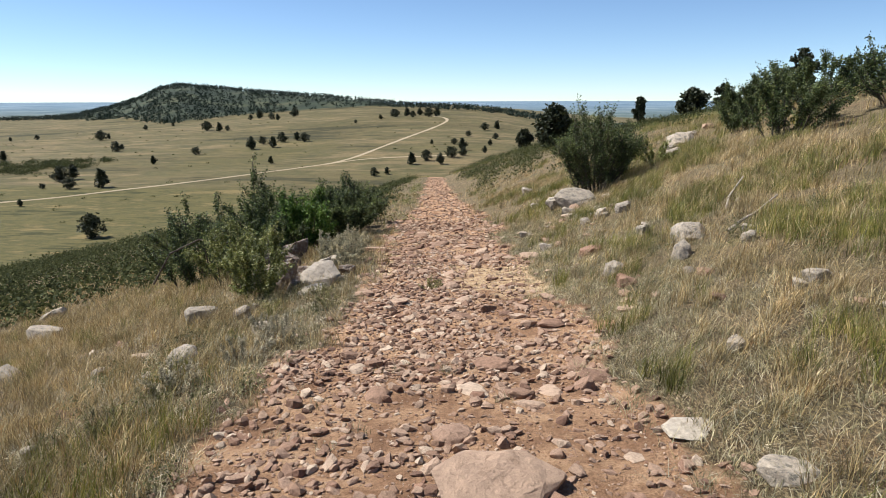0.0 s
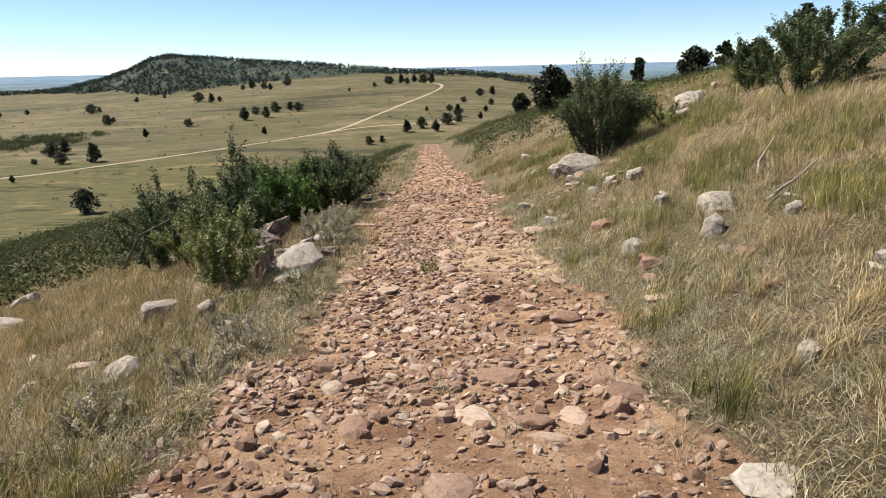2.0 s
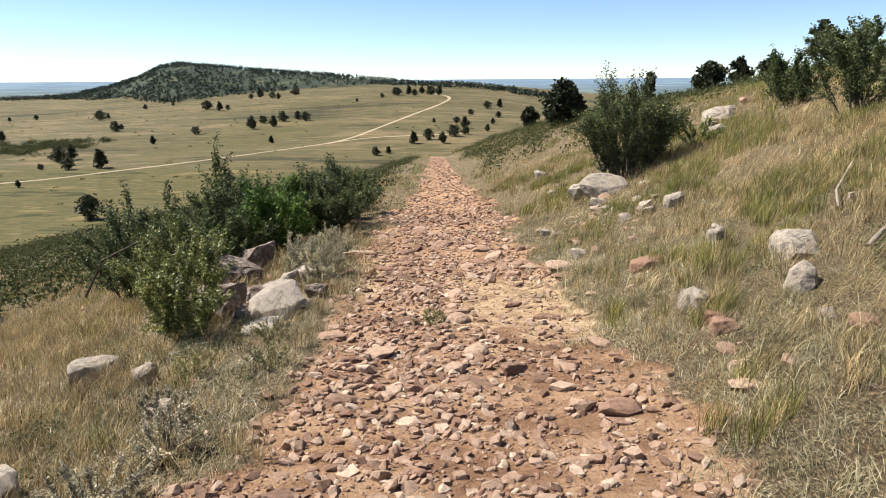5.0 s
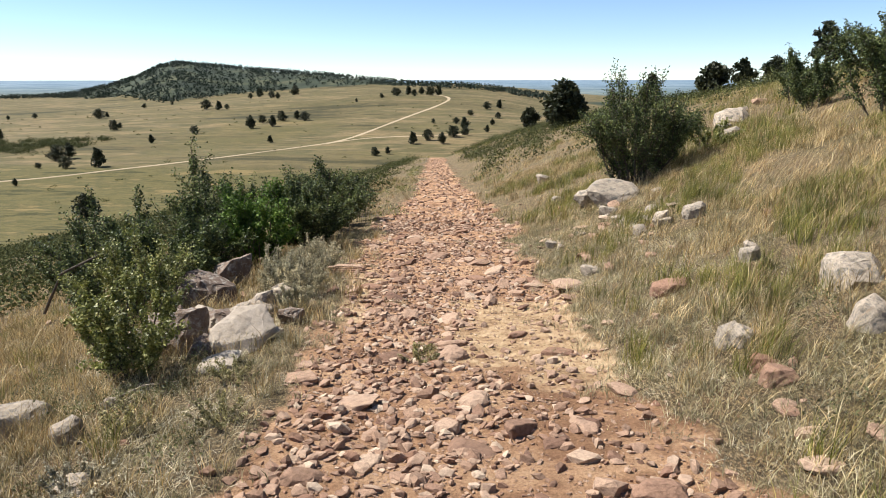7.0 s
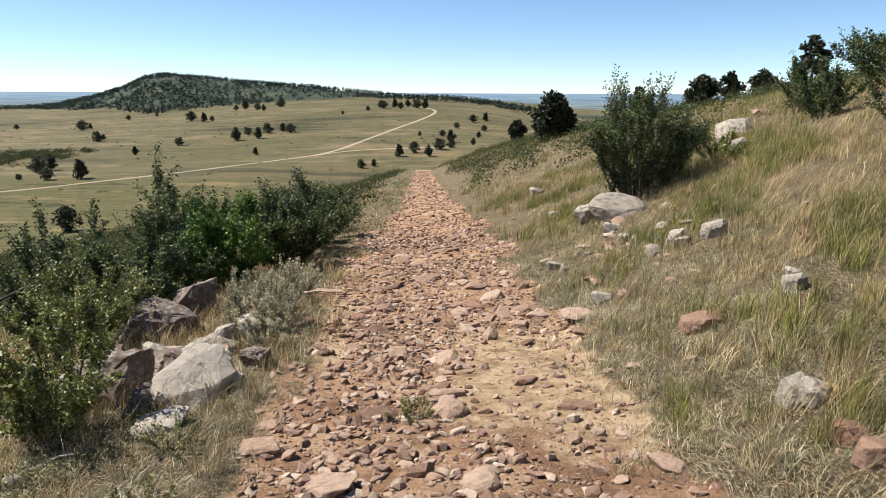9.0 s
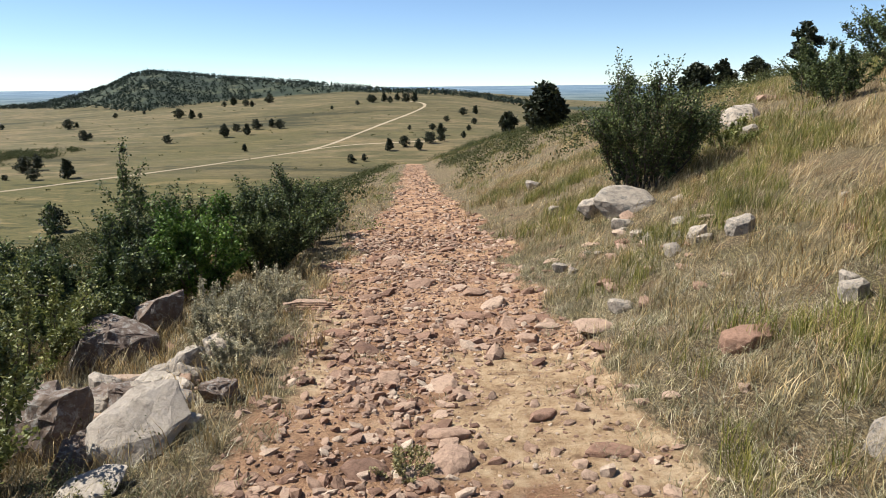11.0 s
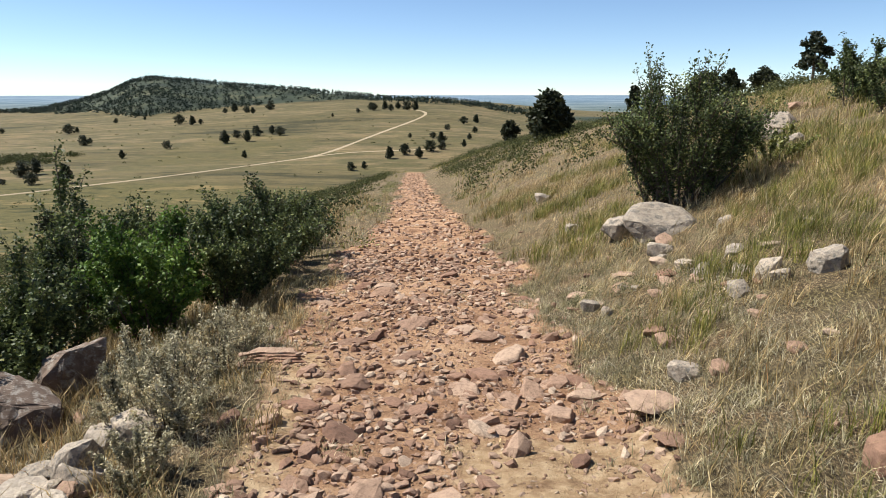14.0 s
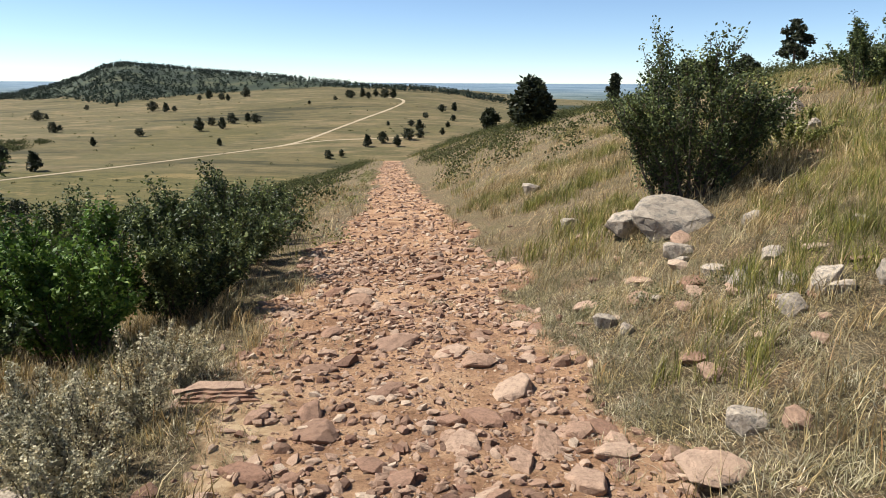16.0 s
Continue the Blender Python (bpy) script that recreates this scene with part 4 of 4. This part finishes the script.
for k in range(34):
    px, py = 2.35 + 0.35 * scree.normal(), 11.9 + 0.55 * scree.normal()
    rock(px, py, scree.uniform(0.09, 0.26), ("s1", "r1", "s2", "r0", "s0")[k % 5], scree.uniform(0, 360), (scree.uniform(-10, 10), scree.uniform(-10, 10)), 0.3, "broken flat stone lying on the grassy bank", group="loose stones on the bank")
for k in range(40):
    px, py = scree.uniform(1.4, 4.2), scree.uniform(2.5, 14)
    rock(px, py, scree.uniform(0.07, 0.2), ("r1", "s2", "r2", "s1")[k % 4], scree.uniform(0, 360), (0, 0), 0.28, "small weathered stone lying in dry grass", group="loose stones on the bank")
for k in range(26):
    px, py = scree.uniform(-4.5, -1.5), scree.uniform(2.5, 9)
    rock(px, py, scree.uniform(0.07, 0.22), ("r1", "p1", "r2", "s1")[k % 4], scree.uniform(0, 360), (0, 0), 0.28, "small weathered stone lying in dry grass", group="loose stones below the trail")


# ---- stones of the trail ----
TRAIL_STONES = [(0.51, 4.0, 0.22, 3), (0.96, 4.15, 0.19, 4), (1.1, 4.4, 0.2, 3), (-0.47, 6.85, 0.34, 0), (0.15, 7.75, 0.33, 2), (0.14, 8.15, 0.3, 1), (0.5, 6.5, 0.3, 1), (1.2, 7.0, 0.24, 2), (0.84, 6.45, 0.18, 3), (-0.5, 6.5, 0.17, 3), (0.92, 7.8, 0.25, 1), (0.26, 6.85, 0.22, 2)]
TRAIL_STONES += [(1.09, 10.2, 0.26, 2), (0.72, 11.1, 0.36, 1), (0.0, 12.1, 0.46, 0), (0.69, 8.3, 0.22, 1), (0.15, 8.9, 0.3, 0), (-0.4, 9.7, 0.3, 0), (-0.68, 10.05, 0.27, 1), (-0.43, 10.55, 0.35, 0), (0.3, 10.7, 0.2, 3), (1.13, 11.5, 0.18, 4), (0.76, 10.3, 0.28, 1)]
TRAIL_STONES += [(0.88, 9.98, 0.3, 1), (0.33, 10.35, 0.26, 1), (0.48, 10.7, 0.3, 1), (-0.75, 10.7, 0.17, 4), (-0.62, 13.9, 0.35, 0), (1.35, 9.4, 0.26, 0), (-0.83, 9.8, 0.19, 3), (0.39, 9.7, 0.22, 1)]
STONE_MESHES = [stone_mesh("stone", 200 + k, MAT_STONE, flat=(0.25, 0.35, 0.45, 0.6)[k % 4], corners=5) for k in range(16)]
SLAB_STONES = [SLAB_MESHES[k] for k in range(5)]


def set_stone(me, sx, sy, size, sink, flatness=1.0):
    ob = new("stone", me)
    ob.parent = GROUND
    zs = float(land(sx, sy))
    ob.matrix_world = pose(sx, sy, zs + size * sink, rng.uniform(-14, 14), rng.uniform(-14, 14), rng.uniform(0, 360)) @ Matrix.Diagonal((size, size * rng.uniform(0.7, 1.0), size * flatness, 1))
    return ob


for sx, sy, size, kind in TRAIL_STONES:
    set_stone(SLAB_STONES[kind], sx, sy, size, 0.01)
count = 0
for k in range(46):
    sx, sy = rng.uniform(-1.0, 1.15), rng.uniform(2.6, 15)
    if float(bare(sx, sy)) > 0.3:
        continue
    set_stone(SLAB_STONES[k % 3], sx, sy, rng.uniform(0.15, 0.34), -0.01)
while count < 215:
    sx, sy = rng.uniform(-1.15, 1.25), 2.2 + 11.8 * rng.uniform(0, 1) ** 0.85
    if float(trail_cover(sx, sy)) < 0.5 or rng.uniform() < 0.85 * float(bare(sx, sy)) or rng.uniform() > 0.35 + 0.65 * float(patch(sx, sy, 0.7, 81, -0.3, 0.4)):
        continue
    set_stone(STONE_MESHES[rng.integers(16)], sx, sy, 0.08 + 0.12 * rng.uniform() ** 2, 0.0, rng.uniform(0.6, 1.0))
    count += 1


def rubble(name, n, area, lo, hi, power, label, keep, corners=5):
    """Many loose stones in one mesh, each a turned copy of a broken stone."""
    shapes = []
    for k in range(14):
        bm = stone_shape(300 + k, flat=(0.28, 0.4, 0.55)[k % 3], corners=corners)
        bm.verts.ensure_lookup_table()
        shapes.append((np.array([v.co[:] for v in bm.verts]), np.array([[v.index for v in f.verts] for f in bm.faces])))
        bm.free()
    x, y = rng.uniform(area[0], area[1], n), area[2] + (area[3] - area[2]) * rng.uniform(0, 1, n) ** power
    ok = rng.uniform(0, 1, n) < keep(x, y)
    x, y = x[ok], y[ok]
    z = land(x, y)
    vs, fs, base = [], [], 0
    for k in range(len(x)):
        v, f = shapes[k % 14]
        s = lo + (hi - lo) * rng.uniform() ** 2.4
        m = np.array(Euler((rng.normal(0, 0.26), rng.normal(0, 0.26), rng.uniform(0, 6.28))).to_matrix())
        vs.append((v * (s, s * rng.uniform(0.6, 1), s * rng.uniform(0.6, 1.1))) @ m.T + (x[k], y[k], z[k] + s * 0.06))
        fs.append(f + base)
        base += len(v)
    return tagged(new(name, mesh_of(name, np.concatenate(vs), np.concatenate(fs), MAT_RUBBLE)), label, "stones", kind="stuff")


rubble("gravel", 14000, (-1.35, 1.45, 1.4, 12.5), 0.01, 0.036, 1.05, "fine reddish gravel on the trail", lambda x, y: trail_cover(x, y) * (1 - 0.4 * bare(x, y)), 4)
rubble("rubble", 24000, (-1.35, 1.45, 1.4, 16), 0.022, 0.105, 1.1, "loose broken red sandstone on the trail", lambda x, y: trail_cover(x, y) * (0.42 + 0.58 * patch(x, y, 0.75, 81, -0.4, 0.35)) * (1 - 0.35 * steps(0.1, 0.6, x)) * (1 - 0.5 * bare(x, y)))
rubble("rubble", 8000, (-2.2, 1.6, 15, 75), 0.04, 0.16, 1.7, "broken red sandstone on the far trail", lambda x, y: trail_cover(x, y))
rubble("rubble", 900, (-6, 6, 2, 22), 0.03, 0.16, 1.0, "scattered stones in the grass", lambda x, y: off_trail(x, y) * patch(x, y, 1.1, 83, 0.0, 0.6))
